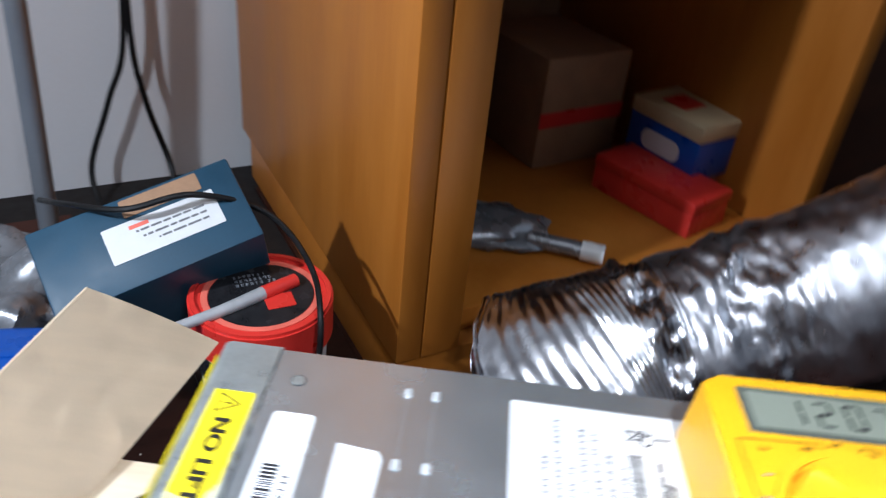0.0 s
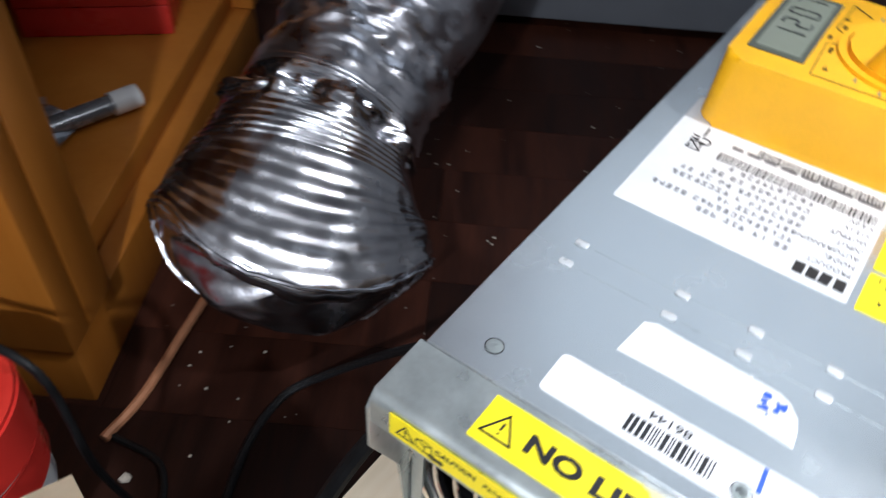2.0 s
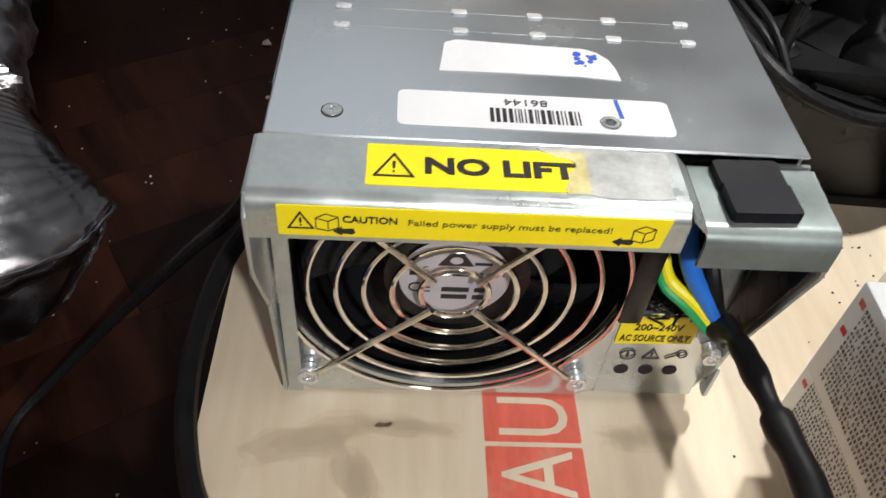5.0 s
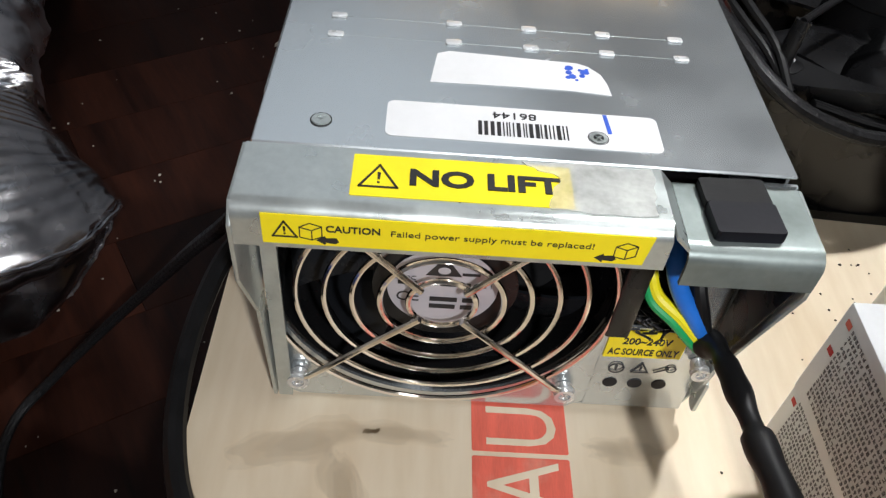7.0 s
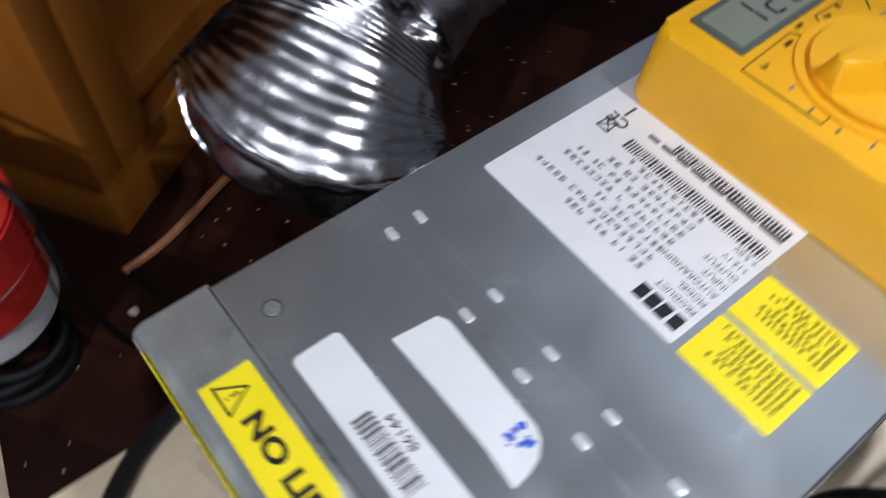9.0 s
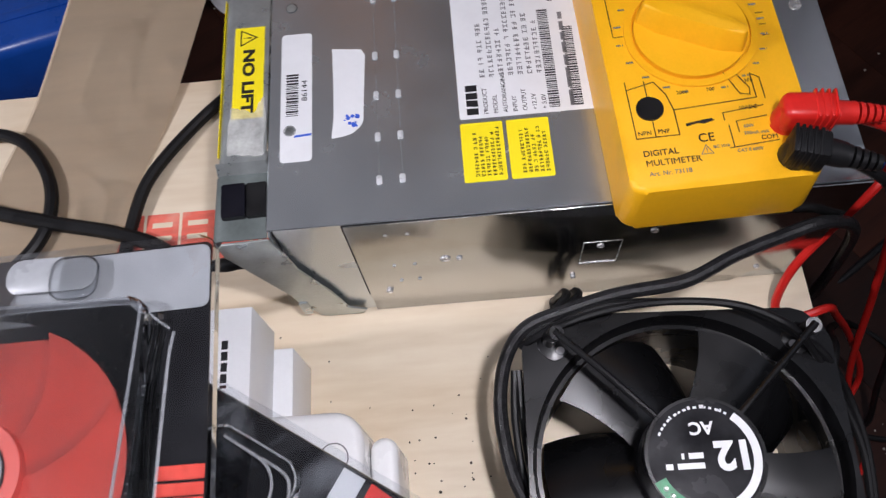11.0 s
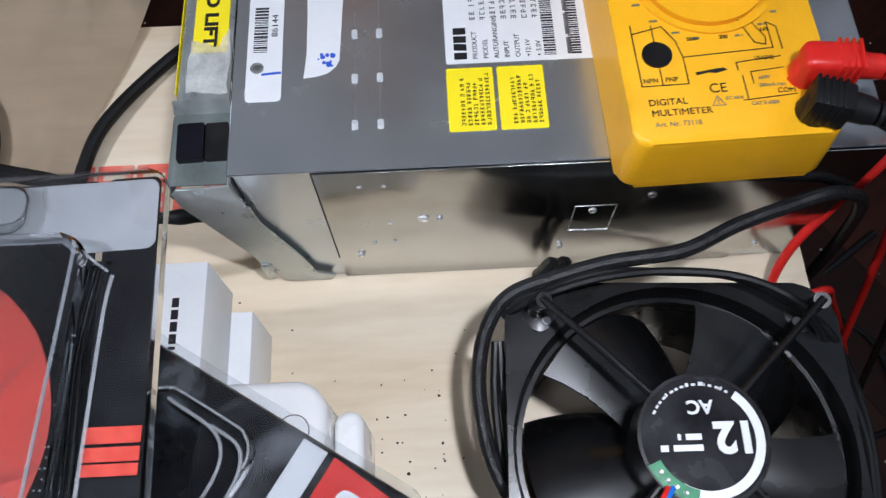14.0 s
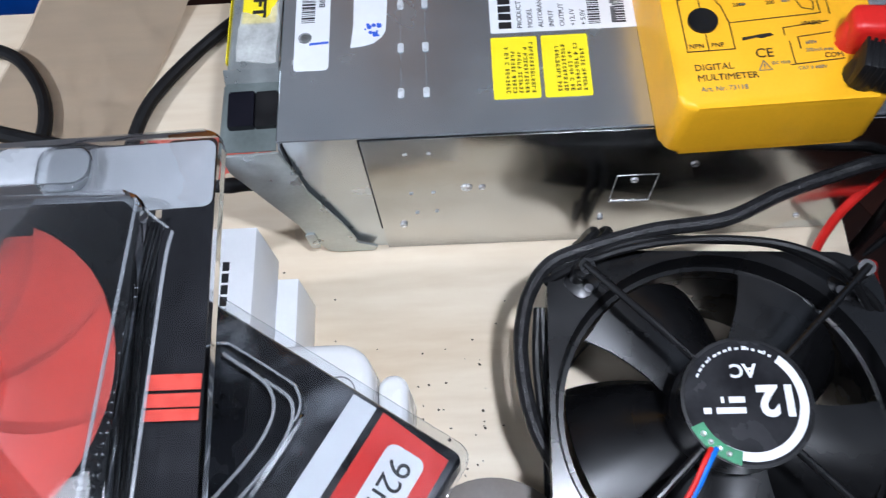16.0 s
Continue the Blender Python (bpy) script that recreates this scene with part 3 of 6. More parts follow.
# stickers on the lid and lip; lettering runs with the lip seen from the front
FRONT = lambda x, y, z: axes((x, y, z), (0, -1, 0), (1, 0, 0))
BACK = lambda x, y, z: axes((x, y, z), (0, 1, 0), (-1, 0, 0))
ZL = H + 0.00005


def sticker(name, x0, x1, y0, y1, z, material, label, r=0.0012, tilt=0.0):
    return part(name, prism(rounded(x1 - x0, y1 - y0, r), pose((x0 + x1) / 2, (y0 + y1) / 2, z, 0, 0, tilt), 0.00015), material, psu, label, smooth=False)


ZB = H + 0.00025
sticker("warning_sticker", -0.0158, -0.0026, 0.0530, 0.1003, ZB, M_YELLOW, "yellow sticker with the words NO LIFT", 0.0003)
words("sticker_lettering", "NO LIFT", 0.0069, FRONT(-0.0116, 0.0883, ZB + 0.0003), M_INK, psu, 0.00012, length=0.0325, bold=0.00024)


def add_triangle(bm, m, s, w):
    """A warning triangle's outline of side s and line width w, with its stroke."""
    h = s * 0.866
    pts = [(0, 0), (s, 0), (s / 2, h)]
    for i in range(3):
        a, b = Vector(pts[i]), Vector(pts[(i + 1) % 3])
        d = (b - a).normalized() * w * 0.5
        n = Vector((-d.y, d.x))
        add_prism(bm, [tuple(a - d - n), tuple(b + d - n), tuple(b + d + n), tuple(a - d + n)], m, 0.00012)
    add_prism(bm, [(s / 2 - w / 2, h * 0.34), (s / 2 + w / 2, h * 0.34), (s / 2 + w * 0.7, h * 0.66), (s / 2 - w * 0.7, h * 0.66)], m, 0.00012)
    add_prism(bm, circle(w * 0.6, 8, s / 2, h * 0.2), m, 0.00012)
    return bm


part("warning_triangle", add_triangle(bmesh.new(), FRONT(-0.0130, 0.0985, ZB + 0.00025), 0.0080, 0.0005), M_INK, psu, smooth=False)
bm = bmesh.new()
rng = random.Random(5)
rim = []
for (x0, y0), (x1, y1) in (((-0.0165, 0.0350), (-0.0012, 0.0345)), ((-0.0012, 0.0345), (-0.0012, 0.0640)), ((-0.0012, 0.0640), (-0.0060, 0.0560)), ((-0.0060, 0.0560), (-0.0165, 0.0590)), ((-0.0165, 0.0590), (-0.0165, 0.0350))):
    for k in range(7):
        rim.append((x0 + (x1 - x0) * k / 7 + rng.uniform(-0.0007, 0.0003), y0 + (y1 - y0) * k / 7 + rng.uniform(-0.0008, 0.0008)))
add_prism(bm, rim, pose(0, 0, ZB + 0.0001), 0.00022)
part("glue_residue", bm, M_RESIDUE, psu, "pale torn glue residue", smooth=False)

# caution strip on the lip's face
LIP = axes((-0.02115, 0.1178, H - 0.0095), (0, -1, 0), (0, 0, 1))
part("caution_sticker", prism([(0, 0), (0.0805, 0), (0.0815, 0.0084), (0, 0.0084)], LIP, 0.00025), M_YELLOW, psu, "yellow caution strip on the lip", smooth=False)
LT = LIP @ pose(0, 0, 0.00028)
part("warning_triangle", add_triangle(bmesh.new(), LT @ pose(0.0022, 0.0022, 0), 0.0050, 0.0004), M_INK, psu, smooth=False)
words("caution_lettering", "CAUTION", 0.0026, LT @ pose(0.0132, 0.0042, 0), M_INK, psu, 0.0001, length=0.0112, bold=0.00006)
words("caution_lettering", "Failed power supply must be replaced!", 0.0023, LT @ pose(0.0265, 0.0040, 0), M_INK, psu, 0.0001, length=0.0425)


def add_cube_icon(bm, m, s):
    for a, b in (((0, 0), (0, 0.7)), ((0, 0.7), (0.5, 1)), ((0.5, 1), (1.1, 0.8)), ((1.1, 0.8), (1.1, 0.1)), ((1.1, 0.1), (0.6, -0.15)), ((0.6, -0.15), (0, 0)),
                 ((0, 0.7), (0.6, 0.5)), ((0.6, 0.5), (1.1, 0.8)), ((0.6, 0.5), (0.6, -0.15))):
        a, b = Vector(a) * s, Vector(b) * s
        d = (b - a).normalized() * 0.00012
        n = Vector((-d.y, d.x))
        add_prism(bm, [tuple(a - n), tuple(b - n), tuple(b + n), tuple(a + n)], m, 0.0001)
    return bm


for dx, ax in ((0.0078, 0.0112), (0.0738, 0.0698)):
    part("box_icon", add_cube_icon(bmesh.new(), LT @ pose(dx, 0.0022, 0), 0.0042), M_INK, psu, smooth=False)
    part("arrow_icon", prism([(0, 0), (0.0018, 0.0013), (0.0020, 0.0007), (0.0042, 0.0009), (0.0047, -0.0002), (0.0040, -0.0008), (0.0020, -0.0006), (0.0018, -0.0012)], LT @ pose(ax, 0.0016, 0), 0.0001), M_INK, psu, smooth=False)

# white barcode sticker, torn white sticker
sticker("barcode_sticker", 0.0050, 0.0183, 0.0300, 0.0943, ZL, M_WHITE, "white sticker with a barcode and a blue pen stroke", 0.0018)
bm = bmesh.new()
x = 0.0
rng = random.Random(3)
while x < 0.0205:
    w = rng.choice((0.0003, 0.0003, 0.0006, 0.0009))
    add_prism(bm, [(x, 0), (x + w, 0), (x + w, 0.0052), (x, 0.0052)], BACK(0.0125, 0.0520, ZL + 0.0002), 0.0001)
    x += w + rng.choice((0.0003, 0.0005, 0.0006))
part("barcode", bm, M_INK, psu, smooth=False)
words("barcode_digits", "86144", 0.0034, BACK(0.0162, 0.0590, ZL + 0.0002), M_INK, psu, 0.0001, wide=1.25)
part("pen_stroke", prism([(0.0108, 0.0415), (0.0180, 0.0420), (0.0180, 0.0430), (0.0108, 0.0425)], pose(0, 0, ZL + 0.00016), 0.0001), M_BLUEINK, psu, "blue pen stroke", smooth=False)
torn = [(0.0258, 0.0845), (0.0385, 0.0830), (0.0400, 0.0800), (0.0392, 0.0620), (0.0386, 0.0470), (0.0372, 0.0440), (0.0340, 0.0412), (0.0300, 0.0400), (0.0252, 0.0395), (0.0262, 0.0500), (0.0262, 0.0680)]
part("torn_sticker", prism(torn, pose(0.0012, 0, ZL), 0.00015), M_WHITE, psu, "torn white paper sticker", smooth=False)
bm = bmesh.new()
for k in range(14):
    a, b, r = 0.0330 + rng.uniform(-0.0025, 0.0035), 0.0470 + rng.uniform(-0.003, 0.003), rng.uniform(0.0004, 0.0011)
    add_prism(bm, circle(r, 7, a, b), pose(0.0012, 0, ZL + 0.00016), 0.00008 + 0.000004 * k)
part("ink_blot", bm, M_BLUEINK, psu, "smeared blue ink", smooth=False)

# rating plate and two yellow notes
sticker("rating_label", 0.0795, 0.1480, 0.0428, 0.1130, ZL, M_WHITE, "white rating label with printed tables", 0.001)
RT = lambda x, y: BACK(x, y, ZL + 0.0002)
for k, tilt in enumerate((0, 20, 0, 0)):
    part("logo_shape", prism([(0, 0), (0.0030, 0), (0.0030 + 0.0001 * tilt * 0.2, 0.0048), (0.0001 * tilt * 0.2, 0.0048)], RT(0.0875, 0.0446 + 0.0038 * k), 0.0001), M_INK, psu, "dark emblem block", smooth=False)
for k, (tx, n) in enumerate((("PRODUCT", 0.028), ("MODEL", 0.034), ("AUTORANGING", 0.022), ("INPUT", 0.040), ("OUTPUT", 0.038), ("+12.1V", 0.030), ("+ 5.0V", 0.032))):
    words("label_lettering", tx, 0.0027, RT(0.0915 + 0.0040 * k, 0.0445), M_INK, psu, 0.00008)
    part("label_print", glyphs(bmesh.new(), RT(0.0914 + 0.0040 * k, 0.0625), 1, 0.046, 0.003, 0.0021, k, 0.5), M_GREYINK, psu, smooth=False)
for x0, y0, n in ((0.1210, 0.0450, 0.030), (0.1305, 0.0450, 0.020)):
    bm = bmesh.new()
    x, rng = 0.0, random.Random(int(x0 * 1000))
    while x < n + 0.02:
        w = rng.choice((0.0003, 0.0005, 0.0008))
        add_prism(bm, [(x, 0), (x + w, 0), (x + w, 0.0045), (x, 0.0045)], RT(x0, y0), 0.0001)
        x += w + 0.0005
    part("barcode", bm, M_INK, psu, smooth=False)
part("label_print", bars(bmesh.new(), RT(0.1270, 0.0450), 1, 0.05, 0.003, 0.0018, 44, 0.1), M_GREYINK, psu, smooth=False)
words("approval_mark", "CE", 0.0060, RT(0.1250, 0.0990), M_INK, psu, 0.0001)
bm = bmesh.new()
for a, b in (((0, 0), (0.005, 0.005)), ((0, 0.005), (0.005, 0)), ((0.0008, 0), (0.0042, 0)), ((0.0004, 0.005), (0.0046, 0.005)), ((0.0008, 0), (0.0004, 0.005)), ((0.0042, 0), (0.0046, 0.005))):
    a, b = Vector(a), Vector(b)
    d = (b - a).normalized() * 0.00022
    n = Vector((-d.y, d.x))
    add_prism(bm, [tuple(a - n), tuple(b - n), tuple(b + n), tuple(a + n)], RT(0.1220, 0.1010), 0.0001)
part("bin_symbol", bm, M_INK, psu, smooth=False)
words("approval_mark", "I", 0.0075, RT(0.1310, 0.1020), M_INK, psu, 0.0001)
for k, x0 in enumerate((0.0793, 0.0980)):
    sticker("yellow_note", x0, x0 + 0.0172, 0.0135, 0.0407, ZL, M_YELLOW, "yellow note sticker with small print", 0.0008)
    part("note_print", glyphs(bmesh.new(), BACK(x0 + 0.0062, 0.0158, ZL + 0.0002), 5, 0.0215, 0.0023, 0.0014, 60 + k, 0.25), M_INK, psu, smooth=False).location = (0, 0, 0)

# pressed slots and screws
for x0 in (0.0455, 0.0548):
    bm = bmesh.new()
    for y0 in (0.1096, 0.0788, 0.0585, 0.0383, 0.0182):
        part("pressed_slot", prism(rounded(0.0024, 0.0042, 0.0006, x0, y0, 2), pose(0, 0, H), 0.0005, 0.0002), M_TAB, psu, "small pressed metal tab")
    add_box(bm, x0 - 0.00008, x0 + 0.00008, 0.0182, 0.1096, H, H + 0.00003)
    part("scored_line", bm, M_STEEL_B, psu, smooth=False)


def add_screw(bm, r, h):
    """A flat cross-head screw along z."""
    add_cyl(bm, (0, 0, 0), (0, 0, h * 0.5), r, r * 0.97, 20)
    add_annulus(bm, r * 0.55, r * 0.92, pose(0, 0, h * 0.5), h * 0.5, 20)
    for a in (45, -45):
        before = mark(bm)
        add_box(bm, -r * 0.5, r * 0.5, -r * 0.09, r * 0.09, h * 0.45, h * 0.8)
        moved(bm, before, pose(0, 0, 0, 0, 0, a))
    return bm


for sx, sy in ((0.0090, 0.1090), (0.0090, 0.0450)):
    part("lid_screw", add_screw(bmesh.new(), 0.0023, 0.0004), M_STEEL_B, psu, "flat cross-head screw").matrix_local = pose(sx, sy, H)
    # raised dark ring imitates the shaded crease around the screw
    part("screw_shade_ring", add_annulus(bmesh.new(), 0.0023, 0.0025, pose(sx, sy, H), 0.00022, 28), M_DARK, psu, "dark ring for the shade round the screw", smooth=False)
part("lid_screw", add_screw(bmesh.new(), 0.0026, 0.0007), M_SCREW, psu).matrix_local = pose(0.2255, 0.0850, H)
for sx, sz, r in ((0.1355, 0.0600, 0.0017), (0.1568, 0.0715, 0.0018), (0.1266, 0.0249, 0.0013), (0.0395, 0.0262, 0.0017), (0.0680, 0.0600, 0.0024), (0.0742, 0.0598, 0.0014), (0.2150, 0.0180, 0.0014)):
    part("side_screw", add_screw(bmesh.new(), r, 0.0007), M_SCREW, psu).matrix_local = pose(sx, -0.0008, sz, 90)
for sx, sz in ((0.0455, 0.0892), (0.0544, 0.0892), (0.0453, 0.0569), (0.0544, 0.0570), (0.0465, 0.0385), (0.0550, 0.0390)):
    part("pressed_dot", boxed(sx - 0.0008, sx + 0.0008, -0.0013, -0.0008, sz - 0.0008, sz + 0.0008, 0.0003, 1), M_TAB, psu)
bm = bmesh.new()
for a, b, c, d in ((0.128, 0.1445, 0.0405, 0.0411), (0.128, 0.1445, 0.0640, 0.0644), (0.1278, 0.1282, 0.0405, 0.0644), (0.1443, 0.1447, 0.0405, 0.0644)):
    add_box(bm, a, b, -0.0011, -0.0008, c, d)
part("knockout_edge", bm, M_SCREW, psu, smooth=False)

# fan in the front, its guard and label
part("fan_shroud", add_annulus(bmesh.new(), FR - 0.0012, FR + 0.0012, axes((0.032, FY, FZ), (0, 1, 0), (0, 0, 1)) @ pose(0, 0, -0.031), 0.031, 64), M_BLACKP, psu, "black plastic fan shroud")
# black disc over the body's steel, imitating the dark depth behind the blades
part("fan_depth_shade", cyl((0.0322, FY, FZ), (0.0335, FY, FZ), FR + 0.001, seg=48), M_DARK, psu)


def add_blade(bm, r0, r1, m, chord0, chord1, pitch0, pitch1, sweep, depth=0.0011, n=7, camber=0.10):
    """A twisted, cambered fan blade that lies in the plane across z."""
    rows = []
    for i in range(n):
        t = i / (n - 1)
        r, ch, pt = r0 + (r1 - r0) * t, chord0 + (chord1 - chord0) * t, radians(pitch0 + (pitch1 - pitch0) * t)
        row = []
        for j in range(7):
            s = j / 6 - 0.5
            off = ch * s
            lift = camber * ch * (1 - 4 * s * s)
            y, z = off * math.cos(pt) - lift * math.sin(pt), off * math.sin(pt) + lift * math.cos(pt)
            a = y / r + radians(sweep) * t
            row.append(Vector((r * math.cos(a), r * math.sin(a), z)))
        rows.append(row)
    top = [[bm.verts.new(m @ (v + Vector((0, 0, depth / 2)))) for v in row] for row in rows]
    low = [[bm.verts.new(m @ (v - Vector((0, 0, depth / 2)))) for v in row] for row in rows]
    for i in range(n - 1):
        for j in range(6):
            bm.faces.new((top[i][j], top[i + 1][j], top[i + 1][j + 1], top[i][j + 1]))
            bm.faces.new((low[i][j], low[i][j + 1], low[i + 1][j + 1], low[i + 1][j]))
    rim = [(i, 0) for i in range(n)] + [(n - 1, j) for j in range(1, 7)] + [(i, 6) for i in range(n - 2, -1, -1)] + [(0, j) for j in range(5, 0, -1)]
    for k in range(len(rim)):
        (a, b), (c, d) = rim[k], rim[(k + 1) % len(rim)]
        bm.faces.new((top[a][b], low[a][b], low[c][d], top[c][d]))


FAN = axes((0.016, FY, FZ), (0, -1, 0), (0, 0, 1))
for k in range(7):
    bm = bmesh.new()
    add_blade(bm, 0.0195, 0.0425, FAN @ pose(0, 0, 0, 0, 0, 360 / 7 * k + 8), 0.020, 0.030, 38, 26, 14)
    part("fan_blade", bm, M_IMPELLER, psu)
part("fan_hub", prism(circle(0.0195, 40), axes((0.030, FY, FZ + 0.0015), (0, -1, 0), (0, 0, 1)), 0.0288, 0.0008), M_BLACKP, psu)
M_HUBLABEL = node_mat("silver_grey_label", (0.50, 0.48, 0.52), 0.4, 0.2, 0.06, 80, 500, 0.02)
GY, GZ = 0.0776, 0.0530
HL = axes((0.0006, GY, GZ + 0.0012), (0, -1, 0), (0, 0, 1)) @ Matrix.Diagonal((0.92, 0.92, 1, 1))
part("fan_label", prism(circle(0.0160, 40), HL, 0.0002), M_HUBLABEL, psu, "round silver-grey fan label", smooth=False)
HT = HL @ pose(0, 0, 0.00022)
part("emblem", prism([(-0.0052, 0.0055), (0.0052, 0.0055), (0, 0.0135)], HT, 0.0001), M_INK, psu, "dark triangle emblem", smooth=False)
part("emblem_dot", prism(circle(0.0014, 14, 0.0, 0.0078), HT @ pose(0, 0, 0.0001) @ Matrix.Diagonal((1.3, 1, 1, 1)), 0.0001), M_HUBLABEL, psu, smooth=False)
words("approval_mark", "CE", 0.0058, HT @ pose(-0.0135, -0.0060, 0), M_INK, psu, 0.0001)
words("label_lettering", "DC", 0.0024, HT @ pose(-0.0112, 0.0032, 0), M_INK, psu, 0.0001)
part("label_print", bars(bmesh.new(), HT @ pose(-0.013, 0.0012, 0), 1, 0.027, 0.003, 0.0016, 9, 0.0), M_INK, psu, smooth=False)
part("label_print", bars(bmesh.new(), HT @ pose(-0.0035, -0.0056, 0), 2, 0.014, 0.0032, 0.0019, 11, 0.2), M_INK, psu, smooth=False)
part("label_print", bars(bmesh.new(), HT @ pose(0.0052, 0.0060, 0), 1, 0.006, 0.0032, 0.0011, 12, 0.0), M_INK, psu, smooth=False)

guard = new("fan_guard")
guard.parent = psu
tagged(guard, "shiny wire finger guard")
GX = -0.0030
for r in (0.0461, 0.0384, 0.0310, 0.0237, 0.0164, 0.0089):
    ring = [(GX - 0.0009 * (1 - r / 0.0468), GY + r * math.cos(a), GZ + r * math.sin(a)) for a in (2 * math.pi * k / 72 for k in range(72))]
    part("guard_ring", add_tube(bmesh.new(), ring, 0.00085, 8, True), M_CHROME, guard)
for sy, sz in ((1, 1), (1, -1), (-1, 1), (-1, -1)):
    c = Vector((-0.0050, GY, GZ))
    d = Vector((0, sy, sz)).normalized()
    p = [c + d * 0.0080, c + d * 0.025 + Vector((0.0006, 0, 0)), c + d * 0.0505 + Vector((0.0010, 0, 0)), c + d * 0.0545 + Vector((0.0028, 0, 0))]
    part("guard_spoke", tube(p, 0.00095, 8, 5), M_CHROME, guard)
    s = c + d * 0.0566
    ob = part("guard_screw", add_screw(add_cyl(bmesh.new(), (0, 0, -0.002), (0, 0, 0.0004), 0.0026, seg=16), 0.0034, 0.0022), M_SCREW, psu, "chrome cross-head guard screw")
    ob.matrix_local = axes((-0.0022, s.y, s.z), (0, -1, 0), (0, 0, 1))

# inlet side of the front
FP = axes((-0.0002, 0.0292, 0.0295), (0, -1, 0), (0, 0, 1))
part("voltage_sticker", prism([(0, 0), (0.0226, 0.0005), (0.0226, 0.0125), (0, 0.0125)], FP, 0.0003), M_YELLOW, psu, "yellow mains voltage sticker", smooth=False)
words("voltage_lettering", "200~240V", 0.0040, FP @ pose(0.0042, 0.0066, 0.0004), M_INK, psu, 0.0001, length=0.0140, bold=0.00006)
words("voltage_lettering", "AC SOURCE ONLY", 0.0040, FP @ pose(0.0010, 0.0016, 0.0004), M_INK, psu, 0.0001, length=0.0205, bold=0.00006)
for k, y0 in enumerate((0.0240, 0.0164, 0.0090)):
    # solid dark disc on the plate, its colour gives the hole's shade
    part("lamp_hole", cyl((-0.0003, y0, 0.0163), (0.0006, y0, 0.0163), 0.0022, seg=20), M_DARK, psu, "dark disc for the shade in an indicator hole")
part("icon_ring", add_annulus(bmesh.new(), 0.0020, 0.0024, axes((-0.0003, 0.0238, 0.0240), (0, -1, 0), (0, 0, 1)), 0.0002, 24), M_INK, psu, smooth=False)
part("icon_bar", boxed(-0.0004, -0.0001, 0.02355, 0.02405, 0.0228, 0.0252), M_INK, psu, smooth=False)
part("warning_triangle", add_triangle(bmesh.new(), axes((-0.0002, 0.0190, 0.0222), (0, -1, 0), (0, 0, 1)), 0.0050, 0.0004), M_INK, psu, smooth=False)
bm = add_annulus(bmesh.new(), 0.0012, 0.0016, axes((-0.0003, 0.0075, 0.0246), (0, -1, 0), (0, 0, 1)), 0.0002, 16)
add_prism(bm, [(0, 0), (0.0040, 0.0024), (0.0037, 0.0028), (-0.0003, 0.0004)], axes((-0.0003, 0.0122, 0.0224), (0, -1, 0), (0, 0, 1)), 0.0002)
part("plug_icon", bm, M_INK, psu, smooth=False)
bm = bmesh.new()
add_box(bm, 0.002, 0.022, 0.0100, 0.0290, 0.0440, 0.0460)
add_box(bm, 0.002, 0.022, 0.0275, 0.0290, 0.0460, 0.0900)
add_box(bm, 0.002, 0.022, 0.0100, 0.0112, 0.0460, 0.0900)
add_box(bm, 0.020, 0.022, 0.0112, 0.0275, 0.0460, 0.0900)
part("inlet_recess", bm, M_BLACKP, psu, "black plastic inlet recess", smooth=False)
part("inlet_collar", boxed(-0.0042, -0.0003, 0.0255, 0.0322, 0.0430, 0.0900, 0.0008), M_BLACKP, psu)
bm = bmesh.new()
rng = random.Random(8)
for k in range(60):
    a = Vector((rng.uniform(-0.004, 0.008), rng.uniform(0.010, 0.026), rng.uniform(0.043, 0.049)))
    add_cyl(bm, a, a + Vector((rng.uniform(-0.004, 0.002), rng.uniform(-0.004, 0.004), rng.uniform(-0.001, 0.003))), 0.0004, seg=5)
part("frayed_sleeve", bm, M_SLEEVE, psu, "frayed black braided sleeve end")
part("side_bolt", add_screw(add_cyl(bmesh.new(), (0, 0, -0.003), (0, 0, 0.0005), 0.0022, seg=16), 0.0030, 0.002), M_SCREW, psu).matrix_local = axes((-0.004, 0.0015, 0.0300), (0, -1, 0), (0, 0, 1))
part("latch_tab", prism(rounded(0.0045, 0.0150, 0.0010), axes((-0.0028, -0.0022, 0.0170), (1, 0, 0), (0, 0, 1)), 0.001, 0.0003), M_STEEL_B, psu, "small steel latch tab")

# mains cord with heat-shrink and bare-ended wires
cord = thing("mains_cord", "black mains cord with heat-shrink joined to the supply's inlet", "cable")
jp = [(-0.0075, 0.0075, 0.0470), (-0.0120, 0.0066, 0.0525), (-0.0200, 0.0070, 0.0565), (-0.0300, 0.0062, 0.0575), (-0.0450, 0.0052, 0.0585), (-0.0600, 0.0025, 0.0570), (-0.0900, -0.0020, 0.0480), (-0.1300, 0.0060, 0.0250), (-0.1700, 0.0100, 0.0080), (-0.2200, 0.0150, 0.0066)]
part("heat_shrink", tube(jp, lambda t: 0.0027 + 0.0018 * math.exp(-((t - 0.07) / 0.045) ** 2) + 0.0007 * math.exp(-((t - 0.30) / 0.05) ** 2) + (0.0010 if t > 0.42 else 0.0) + 0.00025 * math.sin(t * 60), 14, 10), M_BLACKR, cord, "black heat-shrink over the joint")
part("earth_wire", tube([(0.010, 0.0235, 0.072), (0.001, 0.0245, 0.0665), (-0.003, 0.0222, 0.0608), (-0.007, 0.0160, 0.0570), (-0.0090, 0.0090, 0.0500), (-0.0080, 0.0050, 0.0450)], 0.0017, 10), M_YELLOWW, cord, "yellow and green earth wire")
